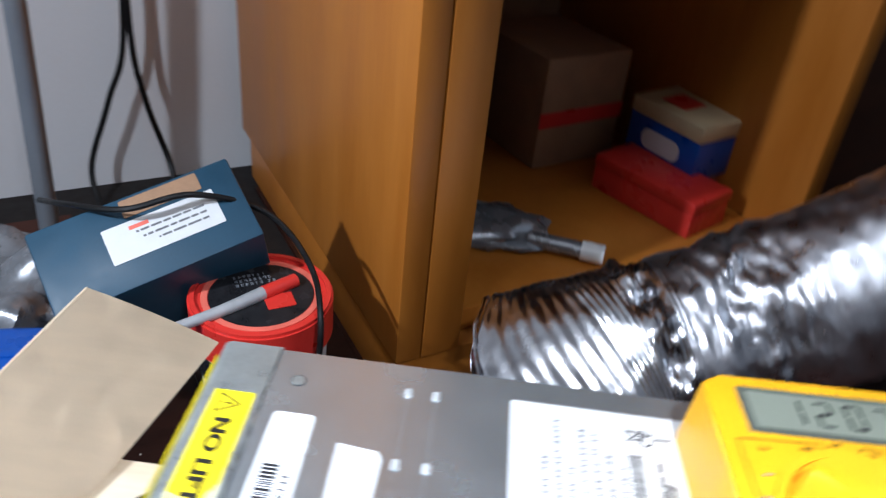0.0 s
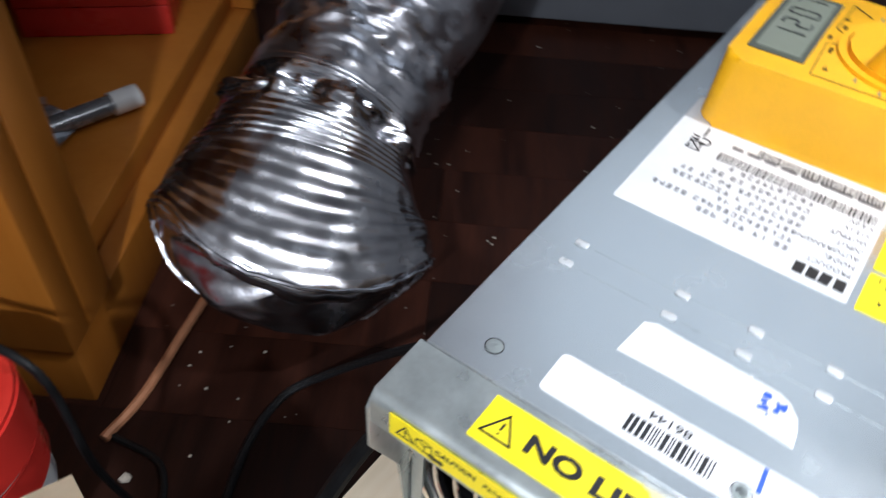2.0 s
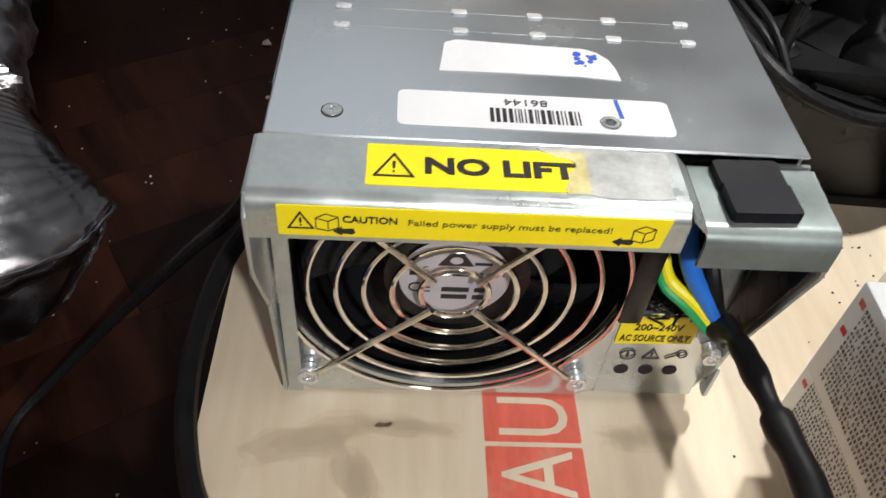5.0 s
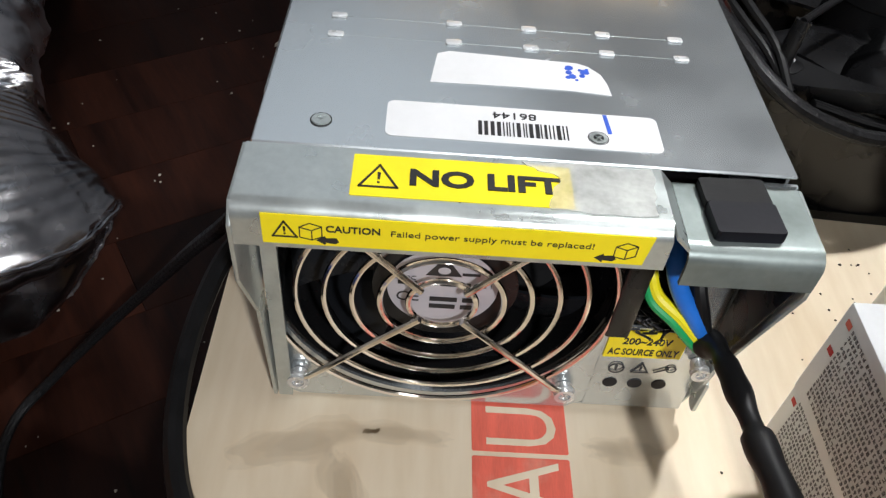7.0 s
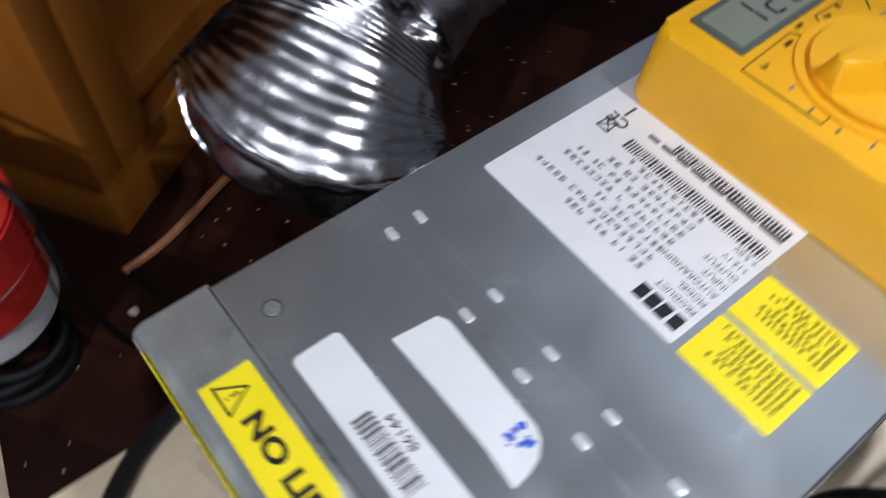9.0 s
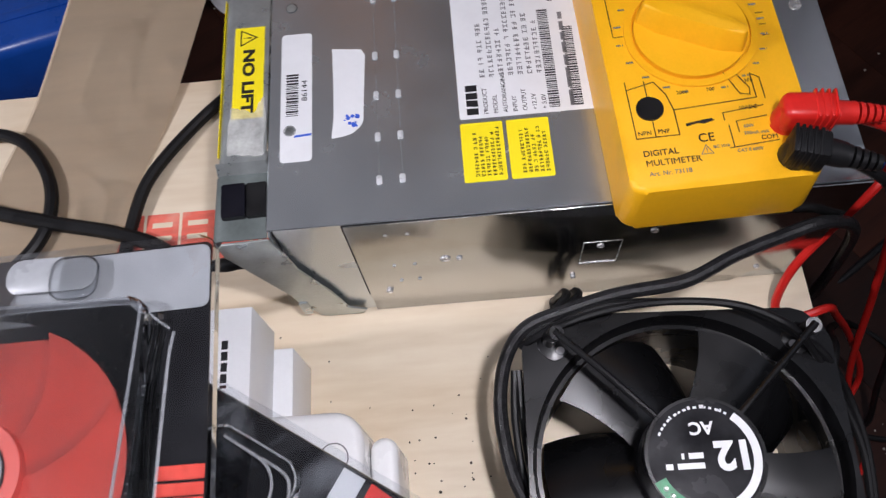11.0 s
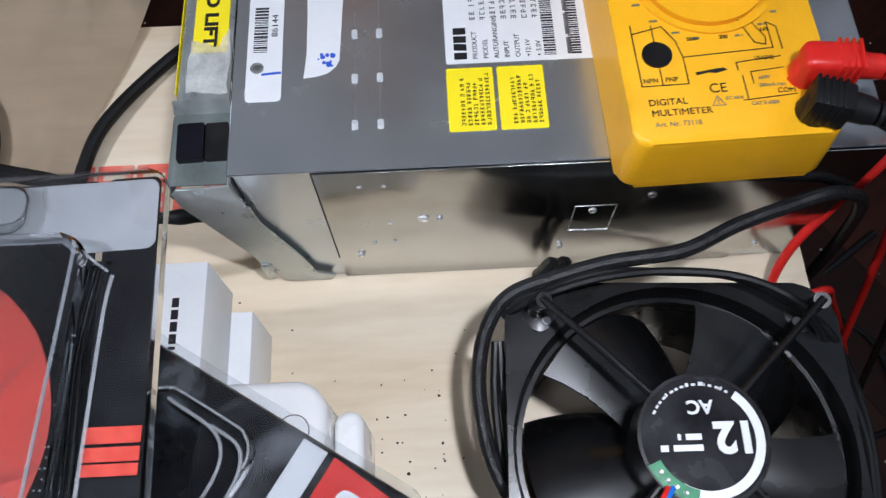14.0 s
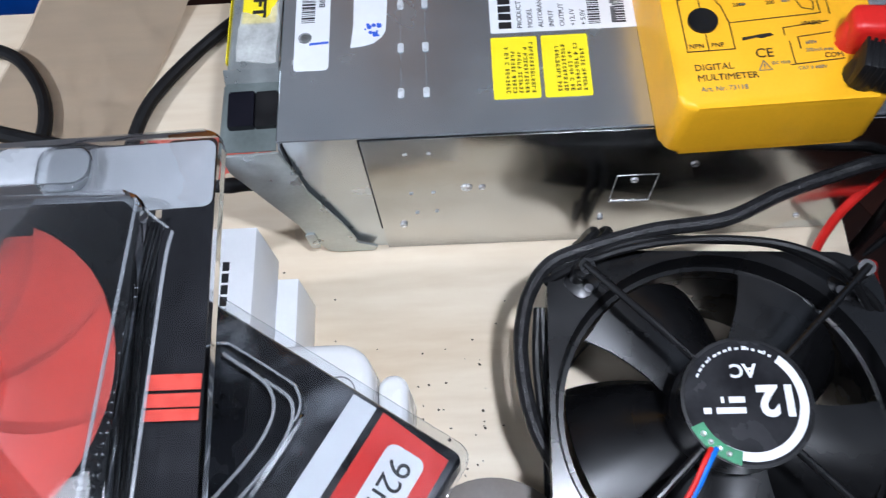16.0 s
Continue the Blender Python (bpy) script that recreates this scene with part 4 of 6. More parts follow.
part("earth_stripe", tube([(0.0095, 0.0245, 0.0710), (0.0005, 0.0257, 0.0652), (-0.0036, 0.0234, 0.0592), (-0.0076, 0.0172, 0.0554), (-0.0094, 0.0102, 0.0485), (-0.0082, 0.0060, 0.0440)], 0.0014, 10), M_GREENW, cord)
part("blue_wire", tube([(0.012, 0.0190, 0.078), (0.001, 0.0197, 0.0715), (-0.0045, 0.0178, 0.0650), (-0.0080, 0.0120, 0.0570), (-0.0085, 0.0070, 0.0490)], lambda t: 0.0029 - 0.0008 * t, 12), M_BLUETAPE, cord, "blue taped wire")
part("grey_wire", tube([(0.008, 0.0130, 0.074), (-0.003, 0.0132, 0.0670), (-0.0070, 0.0110, 0.0600), (-0.0085, 0.0070, 0.0490)], 0.0021, 10), M_BLACKR, cord, "dark grey wire")

# ---- digital multimeter ----
MM = pose(0.1697, 0.0525, H + 0.0004, 0, 0, 1.5)
meter = thing("multimeter", "yellow digital multimeter with a rotary dial on the power supply", "multimeter", m=MM)
MW, ML, MT = 0.0715, 0.128, 0.0255
bm = prism(rounded(MW, ML - 0.006, 0.006, 0.0, -0.003), I4, MT, 0.0)
top = [v for v in bm.verts if v.co.z > MT / 2]
for v in top:
    v.co.x *= 0.955
    v.co.y *= 0.972
bmesh.ops.bevel(bm, geom=[e for e in bm.edges if all(v.co.z > MT / 2 for v in e.verts)] + [e for e in bm.edges if all(v.co.z < MT / 2 for v in e.verts)], offset=0.0022, segments=3, profile=0.5, affect="EDGES")
part("body", bm, M_METER, meter)
ZM = MT + 0.0001
part("lcd_window", prism(rounded(0.0490, 0.0185, 0.0008, 0.0, 0.0425), pose(0, 0, ZM), 0.0004), M_LCDFRAME, meter, "grey-green display window")
part("display", prism(rounded(0.0440, 0.0145, 0.0006, 0.0, 0.0425), pose(0, 0, ZM + 0.0004), 0.0002), M_LCD, meter, "lit-free liquid crystal display")


def add_digit(bm, m, s, segs):
    """A seven-segment digit."""
    w, h, t = 0.5 * s, s, 0.09 * s
    where = {"a": (t, h - t, w - t, h), "g": (t, h / 2 - t / 2, w - t, h / 2 + t / 2), "d": (t, 0, w - t, t), "f": (0, h / 2 + t * 0.3, t, h - t * 0.6), "b": (w - t, h / 2 + t * 0.3, w, h - t * 0.6),
             "e": (0, t * 0.6, t, h / 2 - t * 0.3), "c": (w - t, t * 0.6, w, h / 2 - t * 0.3)}
    for k in segs:
        x0, y0, x1, y1 = where[k]
        add_prism(bm, [(x0, y0), (x1, y0), (x1, y1), (x0, y1)], m, 0.0001)


for k, (x0, segs) in enumerate(((-0.012, "bc"), (-0.003, "abged"), (0.0060, "abcdef"), (0.0150, "abc"))):
    bm = bmesh.new()
    add_digit(bm, pose(x0, 0.0373, ZM + 0.0007), 0.0105, segs)
    part("display_digit", bm, M_INK, meter, smooth=False)
DC = (0.0, 0.0035)
part("dial_ring", add_annulus(bmesh.new(), 0.0225, 0.0250, pose(*DC, ZM - 0.0002), 0.0012, 56), M_METER, meter)
part("dial", prism(circle(0.0215, 56, *DC), pose(0, 0, ZM), 0.0022, 0.0007), M_METER, meter, "round yellow rotary dial")
bm = bmesh.new()
add_prism(bm, [(-0.0205, -0.0045), (-0.012, -0.0068), (0.012, -0.0068), (0.0205, -0.0045), (0.0212, 0.0), (0.0205, 0.0045), (0.012, 0.0068), (-0.012, 0.0068), (-0.0205, 0.0045), (-0.0212, 0.0)], I4, 0.0085)
for v in bm.verts:
    if v.co.z > 0.004:
        v.co.y *= 0.45
        v.co.x *= 0.93
bmesh.ops.bevel(bm, geom=list(bm.edges), offset=0.0008, segments=2, profile=0.5, affect="EDGES")
part("dial_grip", bm, M_METER, meter).matrix_local = pose(*DC, ZM + 0.0018, 0, 0, -28)
part("dial_dot", cyl((-0.0175, 0.0125, ZM + 0.0018), (-0.0175, 0.0125, ZM + 0.0026), 0.0012, seg=14), M_INK, meter)
part("transistor_socket", cyl((-0.0215, -0.0285, ZM - 0.001), (-0.0215, -0.0285, ZM + 0.0007), 0.0050, seg=32), M_BLACKR, meter, "round black transistor socket")
for jx, jy in ((0.0230, -0.0395), (0.0235, -0.0530)):
    part("jack_rim", add_annulus(bmesh.new(), 0.0024, 0.0040, pose(jx, jy, ZM - 0.0002), 0.0012, 28), M_METER, meter)
    part("jack_hole", cyl((jx, jy, ZM - 0.0003), (jx, jy, ZM + 0.0004), 0.0024, seg=24), M_BLACKP, meter)


def add_line(bm, m, pts, w):
    for a, b in zip(pts, pts[1:]):
        a, b = Vector(a), Vector(b)
        d = (b - a).normalized() * w / 2
        n = Vector((-d.y, d.x))
        add_prism(bm, [tuple(a - d - n), tuple(b + d - n), tuple(b + d + n), tuple(a - d + n)], m, 0.0001)


FM = pose(0, 0, ZM + 0.0001)
bm = bmesh.new()
for pts in ([(-0.0285, -0.0160), (-0.0285, -0.0405), (-0.0130, -0.0405), (-0.0130, -0.0300), (0.0175, -0.0285), (0.0175, -0.0180)], [(-0.0285, -0.0195), (-0.0180, -0.0170), (-0.0145, -0.0230), (-0.0130, -0.0300)],
            [(-0.0215, -0.0340), (-0.0215, -0.0405)], [(-0.0215, -0.0165), (-0.0215, -0.0235)], [(-0.0290, 0.0300), (-0.0290, 0.0050)], [(-0.0290, 0.0050), (-0.0250, 0.0050)], [(-0.0290, 0.0300), (-0.0060, 0.0310), (-0.0045, 0.0285)],
            [(0.0045, 0.0285), (0.0060, 0.0310), (0.0270, 0.0300), (0.0215, 0.0230)], [(0.0265, 0.0090), (0.0290, 0.0090)], [(0.0265, 0.0035), (0.0290, 0.0035)], [(0.0265, -0.0015), (0.0290, -0.0015)],
            [(0.0175, -0.0180), (0.0205, -0.0200), (0.0205, -0.0290)], [(0.0040, -0.0335), (0.0040, -0.0365)], [(0.0040, -0.0335), (0.0190, -0.0320)], [(0.0080, -0.0375), (0.0080, -0.0420)], [(0.0080, -0.0375), (0.0190, -0.0365)],
            [(0.0050, -0.0390), (0.0050, -0.0480)], [(0.0035, -0.0482), (0.0210, -0.0470)], [(0.0080, -0.0160), (0.0120, -0.0260), (0.0155, -0.0270), (0.0160, -0.0240), (0.0120, -0.0165)]):
    add_line(bm, FM, pts, 0.00034)
part("diagram_print", bm, M_INK, meter, "thin dark printed lines", smooth=False)
words("meter_lettering", "DIGITAL", 0.0034, FM @ pose(-0.0275, -0.0480, 0), M_INK, meter, 0.0001, wide=1.0)
words("meter_lettering", "MULTIMETER", 0.0034, FM @ pose(-0.0272, -0.0520, 0), M_INK, meter, 0.0001, wide=1.0)
words("meter_lettering", "NPN", 0.0024, FM @ pose(-0.0277, -0.0392, 0), M_INK, meter, 0.0001)
words("meter_lettering", "PNP", 0.0024, FM @ pose(-0.0205, -0.0392, 0), M_INK, meter, 0.0001)
words("meter_lettering", "10ADC", 0.0022, FM @ pose(0.0100, -0.0330, 0), M_INK, meter, 0.0001)
words("meter_lettering", "COM", 0.0026, FM @ pose(0.0150, -0.0462, 0), M_INK, meter, 0.0001)
words("meter_lettering", "CE", 0.0050, FM @ pose(-0.0070, -0.0445, 0), M_INK, meter, 0.0001)
words("meter_lettering", "2000", 0.0020, FM @ pose(-0.0105, -0.0235, 0), M_INK, meter, 0.0001)
words("meter_lettering", "200", 0.0020, FM @ pose(0.0005, -0.0235, 0), M_INK, meter, 0.0001)
words("meter_lettering", "OFF", 0.0020, FM @ pose(-0.0030, 0.0305, 0), M_INK, meter, 0.0001)
words("meter_lettering", "750", 0.0020, FM @ pose(0.0070, 0.0280, 0), M_INK, meter, 0.0001)
words("meter_lettering", "V~", 0.0026, FM @ pose(0.0140, 0.0285, 0), M_INK, meter, 0.0001)
words("meter_lettering", "1000", 0.0020, FM @ pose(-0.0120, 0.0280, 0), M_INK, meter, 0.0001)
words("meter_lettering", "V=", 0.0026, FM @ pose(-0.0240, 0.0260, 0), M_INK, meter, 0.0001)
words("meter_lettering", "hFE", 0.0020, FM @ pose(0.0150, -0.0215, 0), M_INK, meter, 0.0001)
part("warning_triangle", add_triangle(bmesh.new(), FM @ pose(-0.0070, -0.0495, 0), 0.0042, 0.0003), M_GREYINK, meter, smooth=False)
bm = bmesh.new()
for a in (150, 168, 186, 204, 222, 240, 35, 20, 5, -10, -25, -40, -55, -75, -105):
    c, s = math.cos(radians(a)), math.sin(radians(a))
    bars(bm, FM @ pose(DC[0] + 0.0275 * c - 0.0012, DC[1] + 0.0275 * s, 0), 1, 0.0028, 0.002, 0.0007, a + 400, 0.1)
part("range_print", bm, M_GREYINK, meter, smooth=False)
part("emblem", prism([(0, 0), (0.0045, 0.0009), (0.0065, 0.0004), (0.0105, 0.0014), (0.0095, 0.0023), (0.0065, 0.0021), (0.0040, 0.0017), (0.0, 0.0012)], FM @ pose(-0.0100, -0.0375, 0), 0.0001), M_INK, meter, "dark smudged emblem", smooth=False)
words("article_lettering", "Art. Nr. 73118", 0.0025, FM @ pose(-0.0268, -0.0560, 0), M_GREYINK, meter, 0.0001)
words("meter_lettering", "600V", 0.0018, FM @ pose(0.0100, -0.0405, 0), M_GREYINK, meter, 0.0001)
words("meter_lettering", "200mA max", 0.0018, FM @ pose(0.0095, -0.0435, 0), M_GREYINK, meter, 0.0001)
words("meter_lettering", "CAT II 600V", 0.0018, FM @ pose(0.0055, -0.0502, 0), M_GREYINK, meter, 0.0001)
words("meter_lettering", "IEC 1010", 0.0016, FM @ pose(-0.0025, -0.0475, 0), M_GREYINK, meter, 0.0001)

# test leads plugged into the meter
ZT = H + MT + 0.0004


def lead(name, label, material, plug_pts, grip, cable_pts, r=0.0021):
    t = thing(name, label, "test lead", "multimeter leads")
    part("plug", tube(plug_pts, grip, 14, 6), material, t)
    bm = bmesh.new()
    e, d = Vector(plug_pts[-1]), (Vector(plug_pts[-1]) - Vector(plug_pts[-2])).normalized()
    for k in range(5):
        add_cyl(bm, e + d * (0.0026 * k), e + d * (0.0026 * k + 0.0016), 0.0042 - 0.0003 * k, seg=14)
    part("strain_relief", bm, material, t)
    part("cable", tube([e - d * 0.002] + cable_pts, r, 10, 8), material, t)
    return t


lead("red_test_lead", "red test lead with an angled plug in the multimeter", M_REDP, [(0.1955, 0.0130, ZT - 0.001), (0.1962, 0.0128, ZT + 0.0060), (0.2030, 0.0118, ZT + 0.0072), (0.2150, 0.0104, ZT + 0.0068)],
     lambda t: 0.0058 - 0.0016 * t, [(0.2335, 0.0085, 0.1230), (0.2470, 0.0090, 0.1050), (0.2600, 0.0060, 0.0700), (0.2763, 0.0076, 0.0300), (0.2988, -0.0014, -0.0500), (0.3150, -0.0200, -0.1300), (0.3300, -0.0420, -0.1850), (0.3420, -0.0620, -0.1975), (0.3300, -0.0800, -0.1975),
                                     (0.3150, -0.0650, -0.1975), (0.3255, -0.0415, -0.1930), (0.3383, -0.0174, -0.1700), (0.3054, -0.0076, -0.1000), (0.2680, -0.0140, -0.0300), (0.2500, -0.0200, 0.0030), (0.2350, -0.0230, 0.0030), (0.2245, -0.0178, 0.0040), (0.2275, -0.0073, 0.0250), (0.2386, 0.0019, 0.0450), (0.2511, 0.0101, 0.0700), (0.2600, 0.0200, 0.0750)])
lead("black_test_lead", "black test lead with a ribbed angled plug in the multimeter", M_BLACKR, [(0.1955, -0.0010, ZT - 0.001), (0.1960, -0.0016, ZT + 0.0055), (0.2010, -0.0030, ZT + 0.0068), (0.2090, -0.0058, ZT + 0.0064)],
     lambda t: 0.0060 - 0.0014 * t, [(0.2250, -0.0110, 0.1230), (0.2400, -0.0080, 0.1000), (0.2600, -0.0040, 0.0650), (0.2813, -0.0015, 0.0300), (0.3155, -0.0122, -0.0600), (0.3380, -0.0300, -0.1500), (0.3450, -0.0450, -0.1900), (0.3350, -0.0500, -0.1975), (0.3280, -0.0495, -0.1975),
                                     (0.3627, -0.0579, -0.1975), (0.3820, -0.0422, -0.1975), (0.3793, 0.0035, -0.1975), (0.3543, 0.0257, -0.1940), (0.3081, 0.0057, -0.1200), (0.2620, -0.0240, -0.0300), (0.2480, -0.0400, 0.0030), (0.2400, -0.0600, 0.0030)])
red_lead = bpy.data.objects["red_test_lead"]
RP = pose(0.1990, 0.0126, ZT, 0, 0, -6)
part("plug_head", boxed(-0.0076, 0.0110, -0.0054, 0.0054, 0.0002, 0.0128, 0.0028, 3), M_REDP, red_lead, "boxy plug head").data.transform(RP)
for k in range(4):
    part("grip_rib", boxed(0.0030 + 0.0022 * k, 0.0040 + 0.0022 * k, -0.0057, 0.0057, 0.0030, 0.0131, 0.0004), M_REDP, red_lead).data.transform(RP)
black_lead = bpy.data.objects["black_test_lead"]
HP = pose(0.1975, -0.0022, ZT, 0, 0, -18)
head = part("plug_head", boxed(-0.0066, 0.0066, -0.0052, 0.0052, 0.0002, 0.0125, 0.0014, 2), M_BLACKR, black_lead, "boxy ribbed plug head")
head.data.transform(HP)
for k in range(5):
    rib = part("grip_rib", boxed(-0.0062 + 0.0021 * k, -0.0050 + 0.0021 * k, -0.0056, 0.0056, 0.0020, 0.0130, 0.0004), M_BLACKR, black_lead)
    rib.data.transform(HP)
tie = thing("blue_wire_end", "short blue insulated wire end held in the leads", "wire")
part("wire", tube([(0.2560, 0.0230, 0.0700), (0.2680, 0.0254, 0.0560), (0.2810, 0.0266, 0.0500)], 0.0016, 8), M_BLUETAPE, tie)

# ---- the 12 cm fan with its cable ----
FC = pose(0.1560, -0.0956, 0.0, 0, 0, -3)
fan = thing("axial_fan", "black plastic twelve-centimetre axial fan lying on the table", "fan", m=FC)
S = 0.0600


def square_ring(half, r, z0, z1, n=96, round_r=0.010):
    """A square frame with round corners and a round hole."""
    bm = bmesh.new()
    v = []
    for k in range(n):
        a = 2 * math.pi * k / n
        c, s = math.cos(a), math.sin(a)
        d = min(half / max(abs(c), abs(s)), half * 1.4142 - 0.4142 * round_r)
        v.append([bm.verts.new(p) for p in ((d * c, d * s, z0), (d * c, d * s, z1), (r * c, r * s, z1), (r * c, r * s, z0))])
    for k in range(len(v)):
        a, b = v[k], v[(k + 1) % len(v)]
        for j in range(4):
            bm.faces.new((a[j], a[(j + 1) % 4], b[(j + 1) % 4], b[j]))
    return bm


part("lower_flange", square_ring(S, 0.0565, 0.0, 0.0045), M_FANP, fan)
part("barrel", add_annulus(bmesh.new(), 0.0565, 0.0590, pose(0, 0, 0.0045), 0.0505, 72), M_FANP, fan)
part("upper_flange", square_ring(0.0618, 0.0600, 0.0540, 0.0625, 96, 0.018), M_FANP, fan)
bm = bmesh.new()
ring_a = [bm.verts.new((0.0600 * math.cos(w), 0.0600 * math.sin(w), 0.0624)) for w in (2 * math.pi * k / 72 for k in range(72))]
ring_b = [bm.verts.new((0.0564 * math.cos(w), 0.0564 * math.sin(w), 0.0470)) for w in (2 * math.pi * k / 72 for k in range(72))]
for k in range(72):
    bm.faces.new((ring_b[k], ring_b[(k + 1) % 72], ring_a[(k + 1) % 72], ring_a[k]))
part("inlet_funnel", bm, M_FANP, fan)
for a in (45, 135, 225, 315):
    c, s = math.cos(radians(a)), math.sin(radians(a))
    part("corner_lug", prism(rounded(0.012, 0.012, 0.004, 0.0690, 0), pose(0, 0, 0.0580, 0, 0, a), 0.0050, 0.0006), M_FANP, fan)
    part("corner_post", tube([(0.0715 * c, 0.0715 * s, 0.0615), (0.0712 * c, 0.0712 * s, 0.0710), (0.0690 * c, 0.0690 * s, 0.0800)], 0.0030, 12, 5), M_FANP, fan)
    part("strut", tube([(0.0700 * c, 0.0700 * s, 0.0800), (0.0450 * c, 0.0450 * s, 0.0815), (0.0195 * c, 0.0195 * s, 0.0815)], 0.0014, 10, 5), M_FANP, fan)
    part("corner_pin", add_cyl(bmesh.new(), (0.0655 * c, 0.0655 * s, 0.0630), (0.0655 * c, 0.0655 * s, 0.0634), 0.0017, seg=16), M_PIN, fan)
part("motor_cup", prism(circle(0.0214, 56), pose(0, 0, 0.0700), 0.0150, 0.0008), M_FANP, fan)
part("hub", prism(circle(0.0205, 48), pose(0, 0, 0.0200), 0.0495, 0.001), M_FANP, fan)
for k in range(5):
    bm = bmesh.new()
    add_blade(bm, 0.0202, 0.0550, pose(0, 0, 0.0460, 0, 0, 72 * k + 36), 0.046, 0.060, 34, 24, 14, 0.0014, 13, 0.20)
    part("blade", bm, M_FANP, fan)
FH = pose(0, 0, 0.0851) @ Matrix.Diagonal((0.91, 0.91, 1, 1))
part("hub_label", prism(circle(0.0222, 56), FH, 0.0002), M_CARDBLK, fan, "round black label with a white arc", smooth=False)
FT = pose(0, 0, 0.0854) @ Matrix.Diagonal((0.91, 0.91, 1, 1))
part("label_arc", add_annulus(bmesh.new(), 0.0180, 0.0212, FT, 0.0001, 40, -120, 52), M_WHITE, fan, "broad white arc", smooth=False)
FU = FT @ pose(0, 0, 0, 0, 0, 182)
words("label_number", "12", 0.0150, FU @ pose(-0.0185, -0.0050, 0), M_WHITE, fan, 0.0001, wide=1.0, bold=0.0006)
tagged(part("label_block", bars(bmesh.new(), FU @ pose(0.0010, 0.0022, 0), 1, 0.0150, 0.003, 0.0022, 21, 0.0), M_WHITE, fan, smooth=False), kind="stuff")
tagged(part("label_block", bars(bmesh.new(), FU @ pose(0.0010, -0.0016, 0), 1, 0.0085, 0.003, 0.0022, 22, 0.0), M_WHITE, fan, smooth=False), kind="stuff")
words("label_lettering", "AC", 0.0068, FU @ pose(-0.0045, -0.0132, 0), M_WHITE, fan, 0.0001, bold=0.0002)
bm = bmesh.new()
rim = random.Random(4)
a = 60.0
while a < 158:
    w, h = rim.choice((0.0004, 0.0007, 0.0009, 0.0011)), rim.choice((0.0009, 0.0009, 0.0014))
    add_prism(bm, [(-w * 0.8, 0.0187), (w * 0.8, 0.0187), (w * 0.8, 0.0187 + h), (-w * 0.8, 0.0187 + h)], FT @ pose(0, 0, 0, 0, 0, a - 90), 0.0001)
    a += 1.6 + math.degrees(2 * w / 0.0192)
tagged(part("label_rim_print", bm, M_WHITE, fan, "small white print round the rim", smooth=False), kind="stuff")
part("circuit_board", add_annulus(bmesh.new(), 0.0165, 0.0209, pose(0, 0, 0.0848), 0.0008, 24, 205, 258), M_PCB, fan, "sliver of green circuit board")
for k in range(4):
    a = radians(215 + 10 * k)
    part("solder_joint", add_cyl(bmesh.new(), (0.0187 * math.cos(a), 0.0187 * math.sin(a), 0.0856), (0.0187 * math.cos(a), 0.0187 * math.sin(a), 0.0868), 0.0010, 0.0005, 10), M_SCREW, fan)
for nm, mt, dx in (("red_wire", M_REDP, 0.0), ("blue_wire", M_BLUETAPE, 0.0016)):
    part(nm, tube([(-0.0135 + dx, -0.0155, 0.0862), (-0.0165 + dx, -0.0200, 0.0880), (-0.0215 + dx, -0.0300, 0.0840), (-0.0300 + dx, -0.0420, 0.0780), (-0.0420 + dx, -0.0560, 0.0700)], 0.0009, 8), mt, fan)

coil = thing("fan_cable", "black braided cable and thin wires wound around the fan", "cable")
part("sleeve", tube([(0.4000, 0.0900, -0.1965), (0.3100, 0.0300, -0.1900), (0.2650, 0.0050, -0.0200), (0.2480, 0.0000, 0.0500), (0.2275, -0.0041, 0.0720), (0.2097, -0.0081, 0.0720), (0.1879, -0.0145, 0.0700), (0.1657, -0.0233, 0.0680), (0.1380, -0.0258, 0.0660), (0.1140, -0.0309, 0.0640), (0.0997, -0.0355, 0.0620),
                     (0.0915, -0.0440, 0.0580), (0.0872, -0.0560, 0.0540), (0.0860, -0.0721, 0.0500), (0.0890, -0.0935, 0.0480), (0.0964, -0.1100, 0.0460), (0.1039, -0.1224, 0.0440), (0.1180, -0.1420, 0.0420), (0.1400, -0.1650, 0.0400)], 0.0029, 10), M_SLEEVE, coil, "braided black sleeve")
for k in range(2):
    o = 0.0016 * k
    part("loop", tube([(0.0963 + o, -0.0430, 0.0600 - o), (0.1105, -0.0390 + o, 0.0690 - 2 * o), (0.1317, -0.0343 + 2 * o, 0.0720 - 2 * o), (0.1569, -0.0328 + o, 0.0720 - 3 * o), (0.1821, -0.0374 + o, 0.0750 - 3 * o), (0.1995 + o, -0.0480, 0.0770 - 4 * o), (0.2120 + 2 * o, -0.0570, 0.0640), (0.2236 + 2 * o, -0.0728, 0.0500),
                           (0.2290 + o, -0.0960, 0.0440), (0.2240 + o, -0.1250, 0.0420), (0.2100, -0.1480, 0.0420), (0.1800, -0.1650, 0.0420), (0.1450, -0.1670, 0.0420), (0.1150, -0.1500, 0.0430), (0.0975 + 2 * o, -0.1200, 0.0450), (0.0930 + 2 * o, -0.0950, 0.0470), (0.0915 + 2 * o, -0.0720, 0.0520), (0.0930 + o, -0.0520, 0.0570)], 0.0016, 8, 6), M_BLACKR, coil, "thin black wire")
for dx in (0.0, 0.0052):
    part("cable", tube([(0.1090 + dx, -0.0320, 0.0620), (0.1180 + dx, -0.0220, 0.0560), (0.1200 + dx, -0.0120, 0.0350), (0.1190 + dx, -0.0070, 0.0120), (0.1180 + dx, -0.0060, 0.0030), (0.1190 + dx, -0.0150, 0.0028)], 0.0019, 8), M_BLACKR, coil)

# ---- white cartons ----


